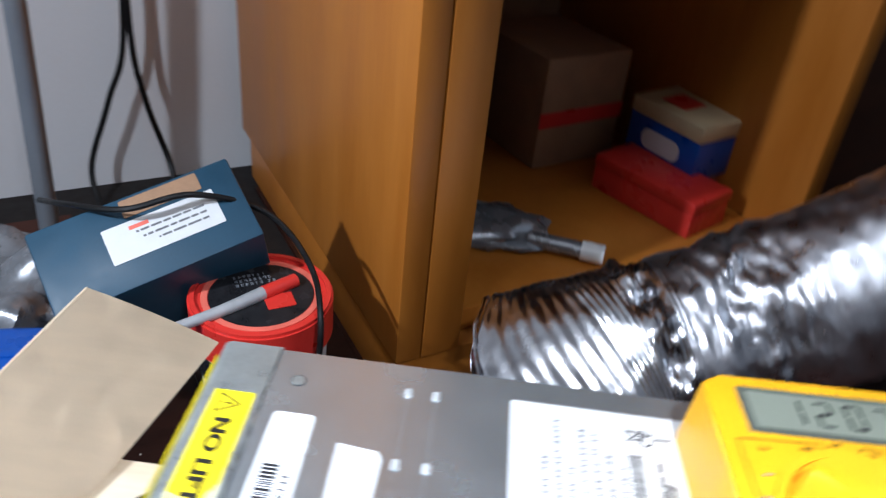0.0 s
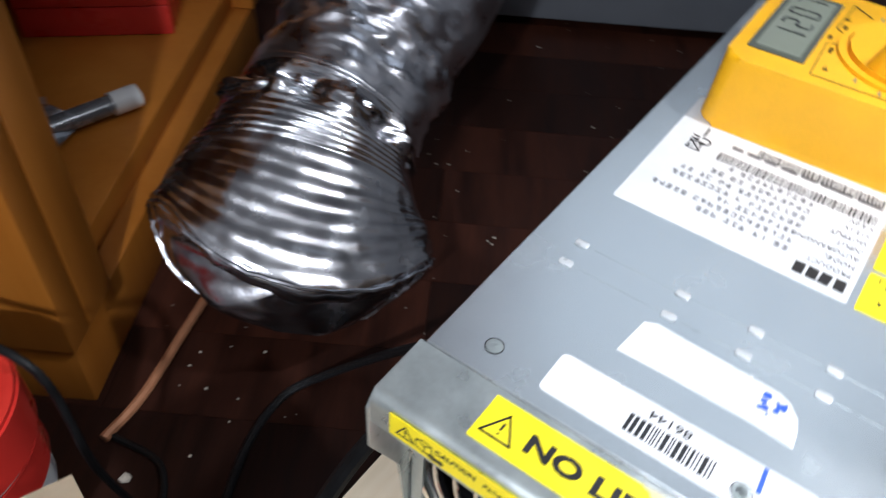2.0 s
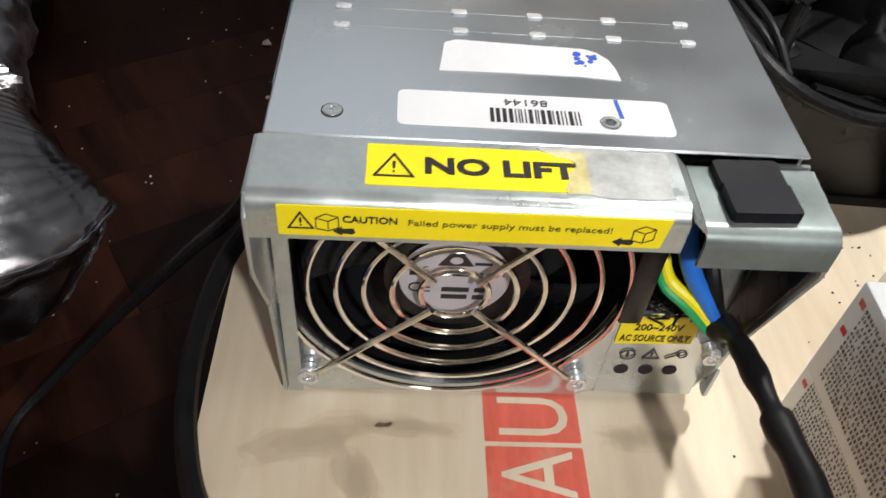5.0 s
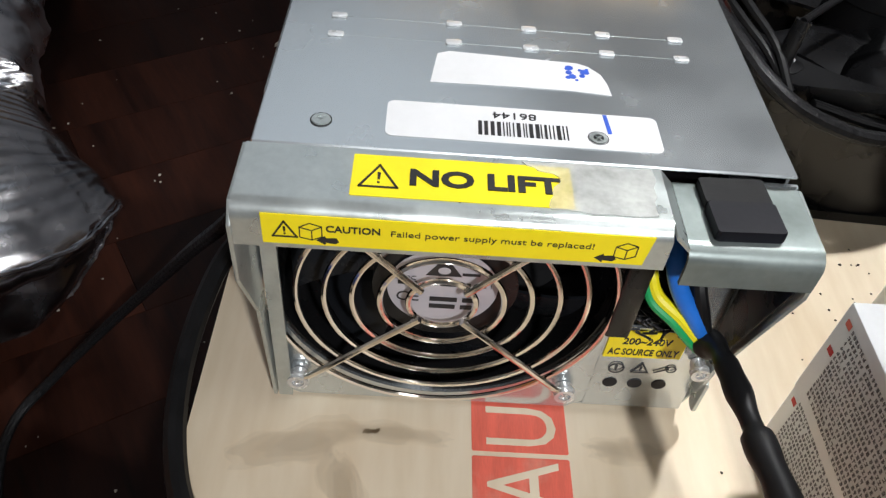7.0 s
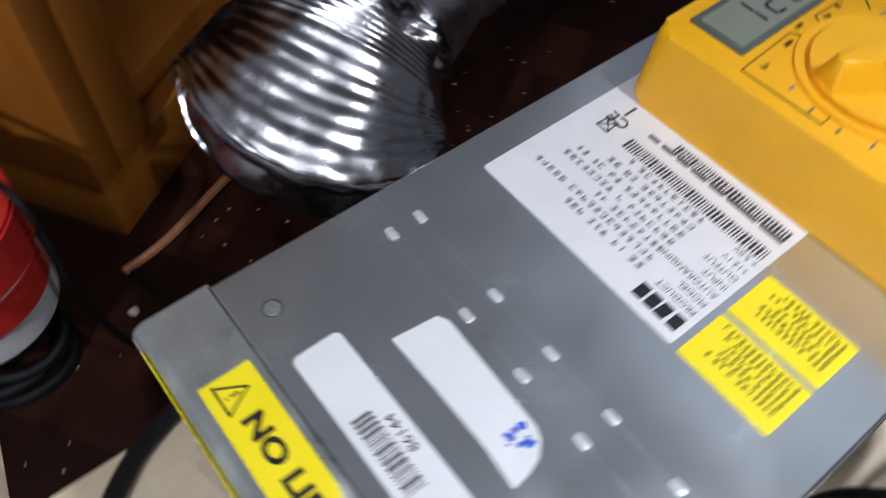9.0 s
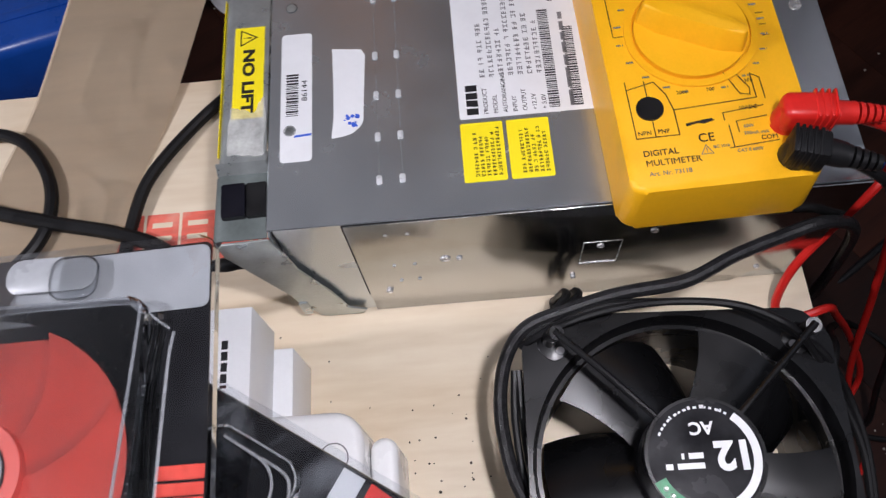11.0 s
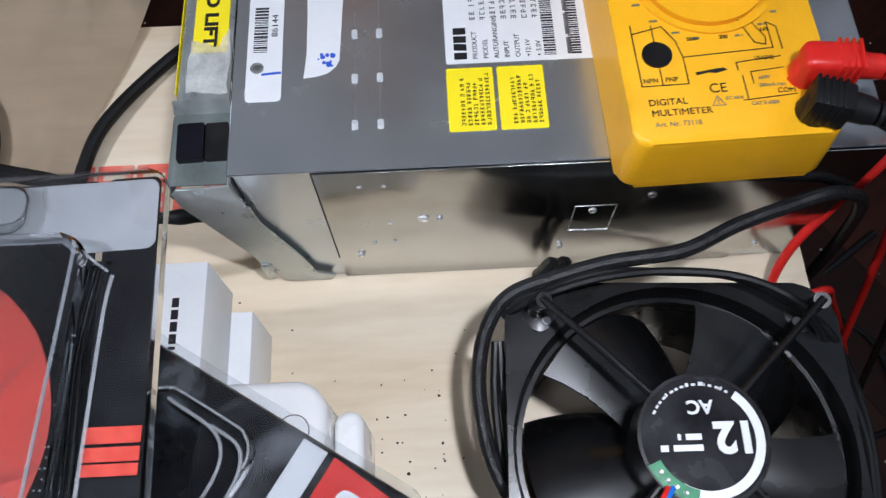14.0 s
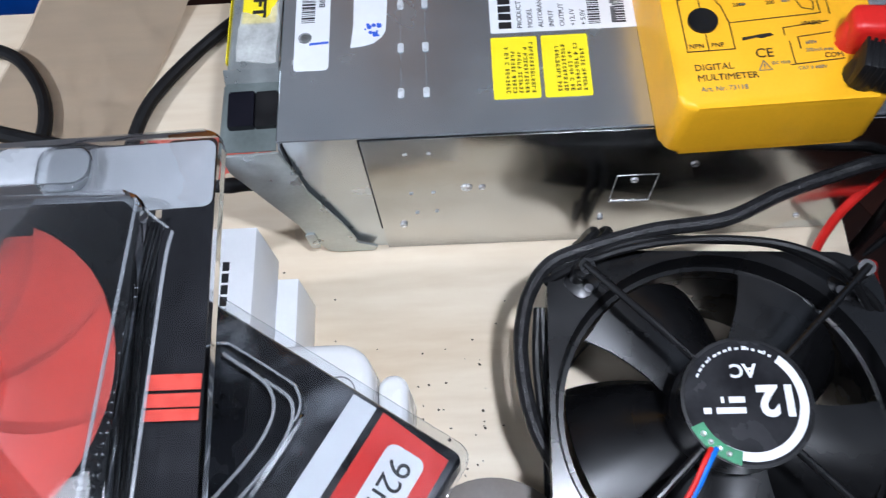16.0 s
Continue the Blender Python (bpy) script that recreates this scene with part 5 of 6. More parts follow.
def carton(name, label, x0, x1, y0, y1, z0, z1, seed):
    c = thing(name, label, "carton", "white cartons")
    part("body", boxed(x0, x1, y0, y1, z0, z1, 0.0006), M_WCARTON, c)
    m = axes((x1 - 0.006, y1 + 0.0001, z1 - 0.005), (-1, 0, 0), (0, 0, 1))
    part("fine_print", glyphs(bmesh.new(), m, int((z1 - z0 - 0.006) / 0.0020), min(0.06, x1 - x0 - 0.010), 0.0020, 0.0011, seed, 0.3), M_GREYINK, c, "small grey and red print", smooth=False)
    part("flag_mark", prism([(0, 0), (0.0025, 0), (0.0025, 0.002), (0, 0.002)], m @ pose(-0.0035, -0.011, 0), 0.0001), M_REDP, c, smooth=False)
    part("flag_mark", prism([(0, 0), (0.0025, 0), (0.0025, 0.002), (0, 0.002)], m @ pose(-0.0035, -0.0005, 0), 0.0001), M_REDPRINT, c, smooth=False)
    return c


ca = carton("white_carton", "upper white fan carton with fine print on its side", -0.130, -0.0125, -0.130, -0.0205, 0.0378, 0.0735, 31)
bm = bmesh.new()
EM = axes((-0.0245, -0.0345, 0.0736), (0, -1, 0), (1, 0, 0))
for k in range(6):
    x0, w = 0.0046 * k, 0.0036 if k != 4 else 0.0012
    add_prism(bm, [(x0, 0), (x0 + w, 0), (x0 + w, 0.0026), (x0, 0.0026)], EM, 0.0001)
part("emblem_print", bm, M_INK, ca, "row of dark emblem blocks", smooth=False)
carton("white_carton", "lower white fan carton with fine print on its side", -0.122, -0.0040, -0.138, -0.0285, 0.0004, 0.0374, 32)



def pillow(w, d, r, cx, cy, z0, z1, soft):
    """A block with round corners and softly rounded upper and lower rims."""
    bm = bmesh.new()
    rings = []
    steps = [(z0 + soft * (1 - math.cos(radians(k * 18))), soft * (1 - math.sin(radians(k * 18)))) for k in range(6)]
    steps += [(z1 - soft * (1 - math.sin(radians(k * 18))), soft * (1 - math.cos(radians(k * 18)))) for k in range(6)]
    for z, inset in steps:
        rings.append([bm.verts.new((x, y, z)) for x, y in rounded(w - 2 * inset, d - 2 * inset, max(0.001, r - inset), cx, cy, 8)])
    n = len(rings[0])
    for p, q in zip(rings, rings[1:]):
        for k in range(n):
            bm.faces.new((p[k], p[(k + 1) % n], q[(k + 1) % n], q[k]))
    bm.faces.new(list(reversed(rings[0])))
    bm.faces.new(rings[-1])
    return bm


adaptor = thing("white_adaptor", "large rounded white plastic plug adaptor lying on the table", "adaptor")
part("body", pillow(0.052, 0.060, 0.013, 0.004, -0.093, 0.0004, 0.0586, 0.0045), M_WPLASTIC, adaptor)
part("ring_mark", add_annulus(bmesh.new(), 0.0055, 0.0060, pose(0.018, -0.082, 0.0587), 0.0001, 28), M_GREYINK, adaptor, smooth=False)
adaptor2 = thing("white_adaptor", "smaller rounded white plastic adaptor on the table", "adaptor")
part("body", pillow(0.0115, 0.052, 0.0055, 0.0365, -0.099, 0.0004, 0.0466, 0.0035), M_WPLASTIC, adaptor2)

# ---- blister packs ----


def blister(name, label, m, w, h, header, red):
    b = thing(name, label, "blister pack", m=m)
    part("card", prism(rounded(0.0150, h - 0.004, 0.002, -0.0098, -h / 2), pose(0, 0, 0.0008), 0.0008), M_CARDBLK, b, "black printed card", smooth=False)
    part("card_strip", prism(rounded(w - 0.021, 0.0275, 0.002, -w / 2 - 0.009, -0.0160), pose(0, 0, 0.0008), 0.0008), M_CARDBLK, b, "black printed card", smooth=False)
    if header:
        part("header_card", prism(rounded(w - 0.005, header, 0.003, -w / 2, -header / 2 - 0.003), pose(0, 0, 0.0018), 0.0003), M_CARDSILVER, b, "silver header band", smooth=False)
    part("clear_shell", prism(rounded(w, h, 0.006, -w / 2, -h / 2), pose(0, 0, 0.0), 0.0040, 0.0012), M_CLEAR, b, "clear plastic shell")
    return b


P1 = pose(-0.0040, -0.0195, 0.1400, 0, 0, 1.8)
p1 = blister("red_fan_pack", "clear blister pack with a red-bladed case fan", P1, 0.125, 0.205, 0.022, True)
FF = pose(-0.0765, -0.0930, 0.1200)
pf = new("case_fan")
pf.parent = p1
pf.matrix_parent_inverse = p1.matrix_world.inverted()
pf.matrix_basis = FF
tagged(pf, "black case fan with red blades inside the pack")
part("fan_frame", square_ring(0.0510, 0.0488, 0.0, 0.0225), M_BLACKP, pf)
for k in range(9):
    bm = bmesh.new()
    add_blade(bm, 0.0165, 0.0482, pose(0, 0, 0.0190, 0, 0, 40 * k + 10), 0.016, 0.046, 9, 5, 30, 0.0014, 11, 0.025)
    part("fan_blade", bm, M_REDFAN, pf)
part("fan_hub", prism(circle(0.0170, 40), pose(0, 0, 0.002), 0.0215, 0.001), M_REDFAN, pf)
part("hub_sticker", prism(circle(0.0125, 40), pose(0, 0, 0.0236), 0.0002), M_CARDBLK, pf, "round black sticker with a white ring", smooth=False)
part("hub_ring", add_annulus(bmesh.new(), 0.0105, 0.0118, pose(0, 0, 0.0239), 0.0001, 40), M_WHITE, pf, smooth=False)
bm = bmesh.new()
for k in range(2):
    add_line(bm, pose(0, 0, 0.0239, 0, 0, 45 + 90 * k), [(-0.0065, 0), (0.0065, 0)], 0.0035)
part("hub_cross", bm, M_WHITE, pf, "white cross shape", smooth=False)


def in_pack(name, bm, material, label="", smooth=True):
    ob = part(name, bm, material, p1, label, smooth)
    ob.matrix_parent_inverse = p1.matrix_world.inverted()
    return ob


in_pack("inner_tray", prism(rounded(0.115, 0.150, 0.004, -0.0765, -0.1230), pose(0, 0, 0.1180), 0.0012), M_CARDBLK, "black inner card")
bm = bmesh.new()
add_prism(bm, rounded(0.108, 0.106, 0.006, -0.0775, -0.0945), pose(0, 0, 0.1430), 0.0060)
bmesh.ops.bevel(bm, geom=list(bm.edges), offset=0.0018, segments=2, profile=0.5, affect="EDGES")
in_pack("clear_bulge", bm, M_CLEAR, "clear raised window over the fan")
for k, (dy, wide) in enumerate(((0.0, 0.0042), (-0.0048, 0.0036), (-0.0086, 0.0030))):
    in_pack("red_print", prism(rounded(0.0145, wide, 0.0003, -0.0108, -0.0962 + dy), pose(0, 0, 0.1436), 0.0002), M_REDFILM, "red printed band on the shell", False)
for px0 in (-0.0215, -0.0190):
    in_pack("shell_rib", tube([(px0, -0.050, 0.1436), (px0 - 0.002, -0.075, 0.1450), (px0 - 0.001, -0.110, 0.1450), (px0, -0.170, 0.1440)], 0.0010, 8), M_CLEAR)
for k, (x0, y0, x1, y1) in enumerate(((-0.0190, -0.0480, -0.0178, -0.2200), (-0.1260, -0.0490, -0.0178, -0.0478))):
    in_pack("shell_wall", boxed(min(x0, x1), max(x0, x1), min(y0, y1), max(y0, y1), 0.1195, 0.1420), M_CARDBLK, "dark side wall of the tray")
for pts, r in (([(-0.0262, -0.0440, 0.1462), (-0.0275, -0.0700, 0.1466), (-0.0300, -0.1100, 0.1466), (-0.0330, -0.1600, 0.1462)], 0.00055),
               ([(-0.0158, -0.0530, 0.1440), (-0.0165, -0.0620, 0.1448), (-0.0172, -0.0850, 0.1448), (-0.0190, -0.1600, 0.1444)], 0.00055),
               ([(-0.1260, -0.0420, 0.1462), (-0.0700, -0.0412, 0.1464), (-0.0330, -0.0412, 0.1464), (-0.0275, -0.0422, 0.1464), (-0.0262, -0.0450, 0.1462)], 0.0005),
               ([(-0.0262, -0.0440, 0.1462), (-0.0215, -0.0485, 0.1452), (-0.0170, -0.0520, 0.1444)], 0.0004)):
    in_pack("shell_edge", tube(pts, r, 8, 10), M_EDGE, "bright moulded plastic edge")
bm = bmesh.new()
dots = random.Random(12)
for k in range(34):
    y0 = -0.070 - 0.0026 * k
    for j in range(1 + k % 2):
        q = (-0.0232 - 0.0012 * j - 0.030 * (k / 34) * 0.25 + dots.uniform(-0.0002, 0.0002), y0, 0.1451)
        before = mark(bm)
        bmesh.ops.create_icosphere(bm, subdivisions=1, radius=0.00032)
        moved(bm, before, Matrix.Translation(q))
in_pack("dot_relief", bm, M_EDGE, "row of small raised dots")
in_pack("hang_bulge", pillow(0.016, 0.0150, 0.005, -0.0500, -0.0320, 0.1436, 0.1462, 0.0012), M_CLEAR, "clear moulded hanging bulge")
in_pack("hang_plug", prism(rounded(0.030, 0.012, 0.005, -0.058, -0.0300), pose(0, 0, 0.1438), 0.0006, 0.0002), M_FROST, "moulded frosted hanging tab")

P2 = pose(-0.0050, -0.0660, 0.1040, 0, 0, -33)
p2 = thing("black_fan_pack", "black blister pack with a white stripe and red size label", "blister pack", m=P2)
part("card", boxed(-0.030, 0.082, -0.105, -0.0015, -0.0280, -0.0008, 0.002), M_SCUFF_SHEEN, p2, "scuffed black printed card with film reflections painted grey")
part("white_stripe", prism([(0.0440, -0.100), (0.0525, -0.100), (0.0525, -0.003), (0.0440, -0.003)], pose(0, 0, -0.0006), 0.0003), M_WHITE, p2, "broad white stripe", smooth=False)
part("red_field", prism([(0.0550, -0.100), (0.0795, -0.100), (0.0795, -0.005), (0.0550, -0.003)], pose(0, 0, -0.0006), 0.0003), M_REDTUB, p2, "red printed field", smooth=False)
part("size_label", prism(rounded(0.0130, 0.050, 0.003, 0.0680, -0.0340), pose(0, 0, -0.0002), 0.0002), M_WHITE, p2, "white rounded size label", smooth=False)
words("size_lettering", "92mm", 0.0105, axes((0.0645, -0.0120, 0.0001), (0, -1, 0), (1, 0, 0)), M_INK, p2, 0.0001)
part("clear_shell", prism(rounded(0.116, 0.110, 0.005, 0.027, -0.0540), pose(0, 0, 0.0002), 0.0014, 0.0005), M_CLEAR, p2, "clear plastic shell")
part("clear_bulge", prism(rounded(0.040, 0.060, 0.008, 0.0160, -0.0400), pose(0, 0, 0.0017), 0.0050, 0.002), M_CLEAR, p2)
part("bulge_edge", tube([(p[0] * 0.98 + 0.0003, p[1], 0.0068) for p in rounded(0.039, 0.059, 0.009, 0.0160, -0.0400, 4)], 0.00045, 8, 3), M_EDGE, p2, "bright moulded rim of the bulge")
for k in range(2):
    part("shell_rib", tube([(0.004 + 0.016 * k, -0.014, 0.0070), (0.024 + 0.008 * k, -0.016, 0.0075), (0.030 + 0.006 * k, -0.030, 0.0072), (0.026 + 0.006 * k, -0.060, 0.0068)], 0.0006, 8), M_EDGE, p2)

# round dark disc on the table's near side
disc = thing("tape_roll", "dark brown roll of tape lying flat on the table", "tape")
part("roll", add_annulus(bmesh.new(), 0.018, 0.034, pose(0.072, -0.1440, 0.0004), 0.020, 48), M_TAPE, disc)

# ---- cardboard strip ----
strip = thing("cardboard_strip", "torn strip of brown cardboard lying over the table's edge", "cardboard")
bm = bmesh.new()
edge_r = smooth_path([(-0.116, 0.010, 0.0012), (-0.100, 0.085, 0.0012), (-0.0850, 0.130, 0.0030), (-0.0610, 0.221, 0.0130)], 5)
edge_l = smooth_path([(-0.196, 0.030, 0.0012), (-0.180, 0.100, 0.0012), (-0.1650, 0.145, 0.0040), (-0.1400, 0.243, 0.0200)], 5)
grid = []
for a, b in zip(edge_r, edge_l):
    grid.append([bm.verts.new(a.lerp(b, k / 6) + Vector((0, 0, 0.0015 * math.sin(math.pi * k / 6)))) for k in range(7)])
for i in range(len(grid) - 1):
    for k in range(6):
        bm.faces.new((grid[i][k], grid[i][k + 1], grid[i + 1][k + 1], grid[i + 1][k]))
bmesh.ops.solidify(bm, geom=list(bm.faces), thickness=0.0022)
part("sheet", bm, M_CARTON, strip)
part("torn_edge", tube([p + Vector((0, 0, -0.0008)) for p in edge_l], 0.0013, 6, 2), M_CARTON, strip, "torn paper edge")

# loose cable from behind the supply over the strip
loose = thing("black_cable", "black rubber cable curving along the table edge over the cardboard", "cable")
part("sheath", tube([(0.110, 0.1290, 0.008), (0.080, 0.1360, 0.0120), (0.0600, 0.1440, 0.0120), (0.0400, 0.1520, 0.0080), (0.007, 0.1550, 0.0040), (-0.0250, 0.1500, 0.0040), (-0.0480, 0.1390, 0.0036), (-0.0730, 0.1140, 0.0040), (-0.0930, 0.0840, 0.0056), (-0.1010, 0.0560, 0.0040), (-0.1040, 0.0300, 0.0036)], 0.0034, 10), M_BLACKR, loose)
loose2 = thing("looped_cable", "black rubber cable looping over the cardboard strip", "cable")
part("sheath", tube([(-0.300, 0.060, 0.0040), (-0.240, 0.100, 0.0050), (-0.195, 0.120, 0.0070), (-0.170, 0.1160, 0.0070), (-0.152, 0.0950, 0.0070), (-0.1455, 0.0720, 0.0070), (-0.150, 0.0500, 0.0070), (-0.168, 0.0300, 0.0070), (-0.20, 0.0100, 0.0045)], 0.0036, 10), M_BLACKR, loose2)
loose4 = thing("looped_cable", "second black cable running below the blister pack", "cable")
part("sheath", tube([(-0.300, 0.105, 0.0040), (-0.230, 0.090, 0.0050), (-0.175, 0.0690, 0.0110), (-0.140, 0.0600, 0.0080), (-0.110, 0.0530, 0.0060), (-0.085, 0.0430, 0.0045), (-0.072, 0.0280, 0.0044), (-0.078, 0.0050, 0.0044)], 0.0042, 10), M_BLACKR, loose4)
loose3 = thing("floor_cable", "black braided cable running down onto the parquet floor", "cable")
part("sleeve", tube([(0.110, 0.1300, 0.022), (0.085, 0.1380, 0.0220), (0.066, 0.1500, 0.0120), (0.085, 0.1750, -0.0280), (0.112, 0.2050, -0.0800), (0.125, 0.2450, -0.1350), (0.118, 0.2850, -0.1800), (0.095, 0.3050, -0.1960), (0.055, 0.2980, -0.1968), (0.000, 0.2700, -0.1968)], 0.0030, 10), M_SLEEVE, loose3)

# ---- foil duct ----
duct = thing("foil_duct", "crumpled aluminium foil ventilation duct lying on the floor", "duct")
spine = smooth_path([(0.140, 0.323, -0.083), (0.160, 0.337, -0.075), (0.186, 0.350, -0.064), (0.222, 0.360, -0.050), (0.272, 0.368, -0.026), (0.330, 0.370, 0.012), (0.400, 0.378, 0.072), (0.470, 0.392, 0.180),
                     (0.520, 0.405, 0.360), (0.545, 0.415, 0.700), (0.550, 0.420, 1.400), (0.550, 0.420, 2.300)], 90)
bm = bmesh.new()
n, seg = len(spine), 96
rings = []
run = 0.0
side = Vector((0.68, -0.65, -0.30))
t0 = (spine[0] - spine[6]).normalized()
for i, p in enumerate(spine):
    a, b = spine[max(0, i - 2)], spine[min(n - 1, i + 2)]
    t = (b - a).normalized()
    step = (spine[min(n - 1, i + 1)] - p).length
    run += step
    side = (side - t * side.dot(t)).normalized()
    other = t.cross(side)
    crush = max(0.0, 1 - i / 230)
    mouth = max(0.0, 1 - i / 110)
    fold = math.exp(-((i - 205) / 22) ** 2) + 0.35 * math.exp(-((i - 330) / 60) ** 2)
    wa, wb = 0.0620 + 0.0265 * crush ** 1.3 - 0.004 * fold, 0.0640 - 0.026 * crush - 0.005 * fold
    ring = []
    for k in range(seg):
        w = 2 * math.pi * k / seg
        cw, sw = math.cos(w), math.sin(w)
        pw = 1 - 0.19 * crush
        q = p * 42 + (side * cw + other * sw) * 2.4
        rough = noise.noise(q) * 0.010 + noise.noise(q * 2.6) * 0.0045 + noise.noise(q * 6) * 0.0016
        crumple = rough * (0.05 + 0.26 * crush + 1.7 * fold)
        rib = (0.00021 + 0.00012 * noise.noise(q * 0.5)) * max(0.0, 1 - step / 0.0016) * math.sin(run * 1500 + 1.6 * noise.noise(q * 0.35))
        if i > 250:
            rib = 0.00018 * math.sin(run * 420)
        sa, sb = math.copysign(abs(cw) ** pw, cw), math.copysign(abs(sw) ** pw, sw)
        tuck = 1 - 0.25 * mouth if other.z * sb < 0 else 1.0
        v = p + side * sa * (wa + rib + crumple) + other * sb * tuck * (wb + rib + crumple)
        v += t0 * 0.050 * mouth * (1 - cw * cw)
        v.z = max(v.z, FLOOR + 0.001)
        ring.append(bm.verts.new(v))
    rings.append(ring)
SPLIT = 236
upper = bmesh.new()
tall = [[upper.verts.new(v.co) for v in ring] for ring in rings[SPLIT:]]
for grid, mesh in ((rings[:SPLIT + 1], bm), (tall, upper)):
    for p, q in zip(grid, grid[1:]):
        for k in range(seg):
            mesh.faces.new((p[k], p[(k + 1) % seg], q[(k + 1) % seg], q[k]))
bmesh.ops.delete(bm, geom=[v for v in bm.verts if not v.link_faces], context="VERTS")
lip = [v.co.copy() for v in rings[0]]
part("foil_mouth", bm, M_FOIL, duct, angle=50)
part("foil_hose", upper, M_FOILSOFT, duct, "smooth stretched foil hose", angle=50)
middle = sum(lip, Vector()) / seg
bm = bmesh.new()
last = [bm.verts.new(p) for p in lip]
for f, out in ((0.985, 0.004), (0.94, 0.009), (0.85, 0.014), (0.70, 0.017), (0.45, 0.018), (0.20, 0.018)):
    nxt = []
    for k in range(seg):
        q = middle + (lip[k] - middle) * f + t0 * out
        q += t0 * noise.noise(q * 55) * 0.004
        q.z = max(q.z, FLOOR + 0.001)
        nxt.append(bm.verts.new(q))
    for k in range(seg):
        bm.faces.new((nxt[k], nxt[(k + 1) % seg], last[(k + 1) % seg], last[k]))
    last = nxt
bm.faces.new(last)
part("crushed_end", bm, M_FOIL, duct, "crushed foil end", angle=50)
crease = random.Random(31)
hem = [p + t0 * 0.006 + Vector((crease.uniform(-1, 1), crease.uniform(-1, 1), crease.uniform(-1, 1))) * 0.0007 for p in lip]
part("torn_hem", add_tube(bmesh.new(), hem, 0.0013, 6, True), M_FOIL, duct, "bright creased foil hem")
# ---- clutter by the wall ----
tub = thing("plastic_tub", "round white tub with a red screw lid on coiled cable", "tub", m=pose(-0.0800, 0.3540, FLOOR + 0.004))
part("body", cyl((0, 0, 0.060), (0, 0, 0.122), 0.0448, 0.0470, 48), M_TUB, tub, "translucent white plastic body")
part("lid", prism(circle(0.0505, 56), pose(0, 0, 0.112), 0.028, 0.003), M_REDTUB, tub, "red plastic lid")
part("lid_rim", add_annulus(bmesh.new(), 0.0455, 0.0490, pose(0, 0, 0.1395), 0.003, 56), M_REDTUB, tub)
part("lid_label", prism(circle(0.0365, 48), pose(0, 0, 0.1402), 0.0004), M_CARDBLK, tub, "dark round label", smooth=False)
part("label_ring", add_annulus(bmesh.new(), 0.0370, 0.0415, pose(0, 0, 0.1402), 0.0004, 56), M_REDPRINT, tub, smooth=False)
part("label_patch", prism(rounded(0.020, 0.016, 0.001, 0.010, -0.012), pose(0, 0, 0.1408, 0, 0, 30), 0.0003), M_REDTUB, tub, "red square mark", smooth=False)
part("label_print", glyphs(bmesh.new(), pose(-0.024, 0.012, 0.1407, 0, 0, 30), 3, 0.030, 0.005, 0.003, 140, 0.3), M_GREYCASE, tub, smooth=False)
part("side_label", add_annulus(bmesh.new(), 0.0468, 0.0482, pose(0, 0, 0.084), 0.022, 32, -95, -20), M_REDTUB, tub, "red side label")
part("side_print", add_annulus(bmesh.new(), 0.0466, 0.0484, pose(0, 0, 0.088), 0.018, 16, -150, -100), M_CARDBLK, tub, "dark side print")
heap = thing("cable_coil", "coiled black cable heaped under the red-lidded tub", "cable", m=pose(-0.0785, 0.3520, FLOOR))
twist = random.Random(77)
for k in range(6):
    ring = []
    rr, ox, oy = 0.026 + twist.uniform(-0.006, 0.010), twist.uniform(-0.010, 0.010), twist.uniform(-0.004, 0.012)
    for j in range(48):
        w = 2 * math.pi * j / 48
        ring.append((ox + rr * math.cos(w) * 1.05, oy + rr * math.sin(w), 0.0042 + 0.0108 * k + 0.0012 * math.sin(3 * w + k)))
    part("loop", add_tube(bmesh.new(), ring, 0.0040, 8, True), M_BLACKR, heap)
tool = thing("paint_brush", "grey handled tool with a red tip lying across the tub lid", "tool")
part("handle", tube([(-0.124, 0.302, -0.053), (-0.100, 0.326, -0.053), (-0.078, 0.352, -0.053)], lambda t: 0.0035 + 0.0015 * t, 12), M_CARDSILVER, tool)
part("tip", tube([(-0.078, 0.352, -0.053), (-0.060, 0.372, -0.053)], 0.0052, 12), M_REDTUB, tool, "red tip")

NA = axes((-0.150, 0.356, -0.013), (-0.0589, -0.0498, -0.0222), (0.0142, -0.0203, -0.0135))
NA = Matrix.Translation(NA.translation) @ Matrix.Rotation(0, 4, "Z") @ NA.to_3x3().to_4x4()
if NA.to_3x3().col[2].z < 0:
    NA = NA @ pose(0, 0, 0, 180)
navy = thing("navy_box", "navy blue cardboard box with a white paper label", "box", m=NA)
part("body", boxed(-0.062, 0.080, -0.034, 0.034, -0.150, 0.0, 0.002), M_NAVY, navy)
part("paper_label", prism(rounded(0.078, 0.028, 0.001), pose(-0.004, 0, 0.0002), 0.0004), M_WHITE, navy, "white paper label", smooth=False)
part("label_print", bars(bmesh.new(), pose(-0.034, 0.005, 0.0007), 3, 0.050, 0.005, 0.0016, 101, 0.5), M_GREYINK, navy, smooth=False)
part("label_print", bars(bmesh.new(), pose(0.004, -0.010, 0.0007), 1, 0.014, 0.009, 0.003, 102, 0.1), M_REDPRINT, navy, smooth=False)
part("brown_tape", prism(rounded(0.055, 0.014, 0.001, -0.010, -0.024), pose(0, 0, 0.0002), 0.0003), M_BROWNBOX, navy, "strip of brown tape", smooth=False)

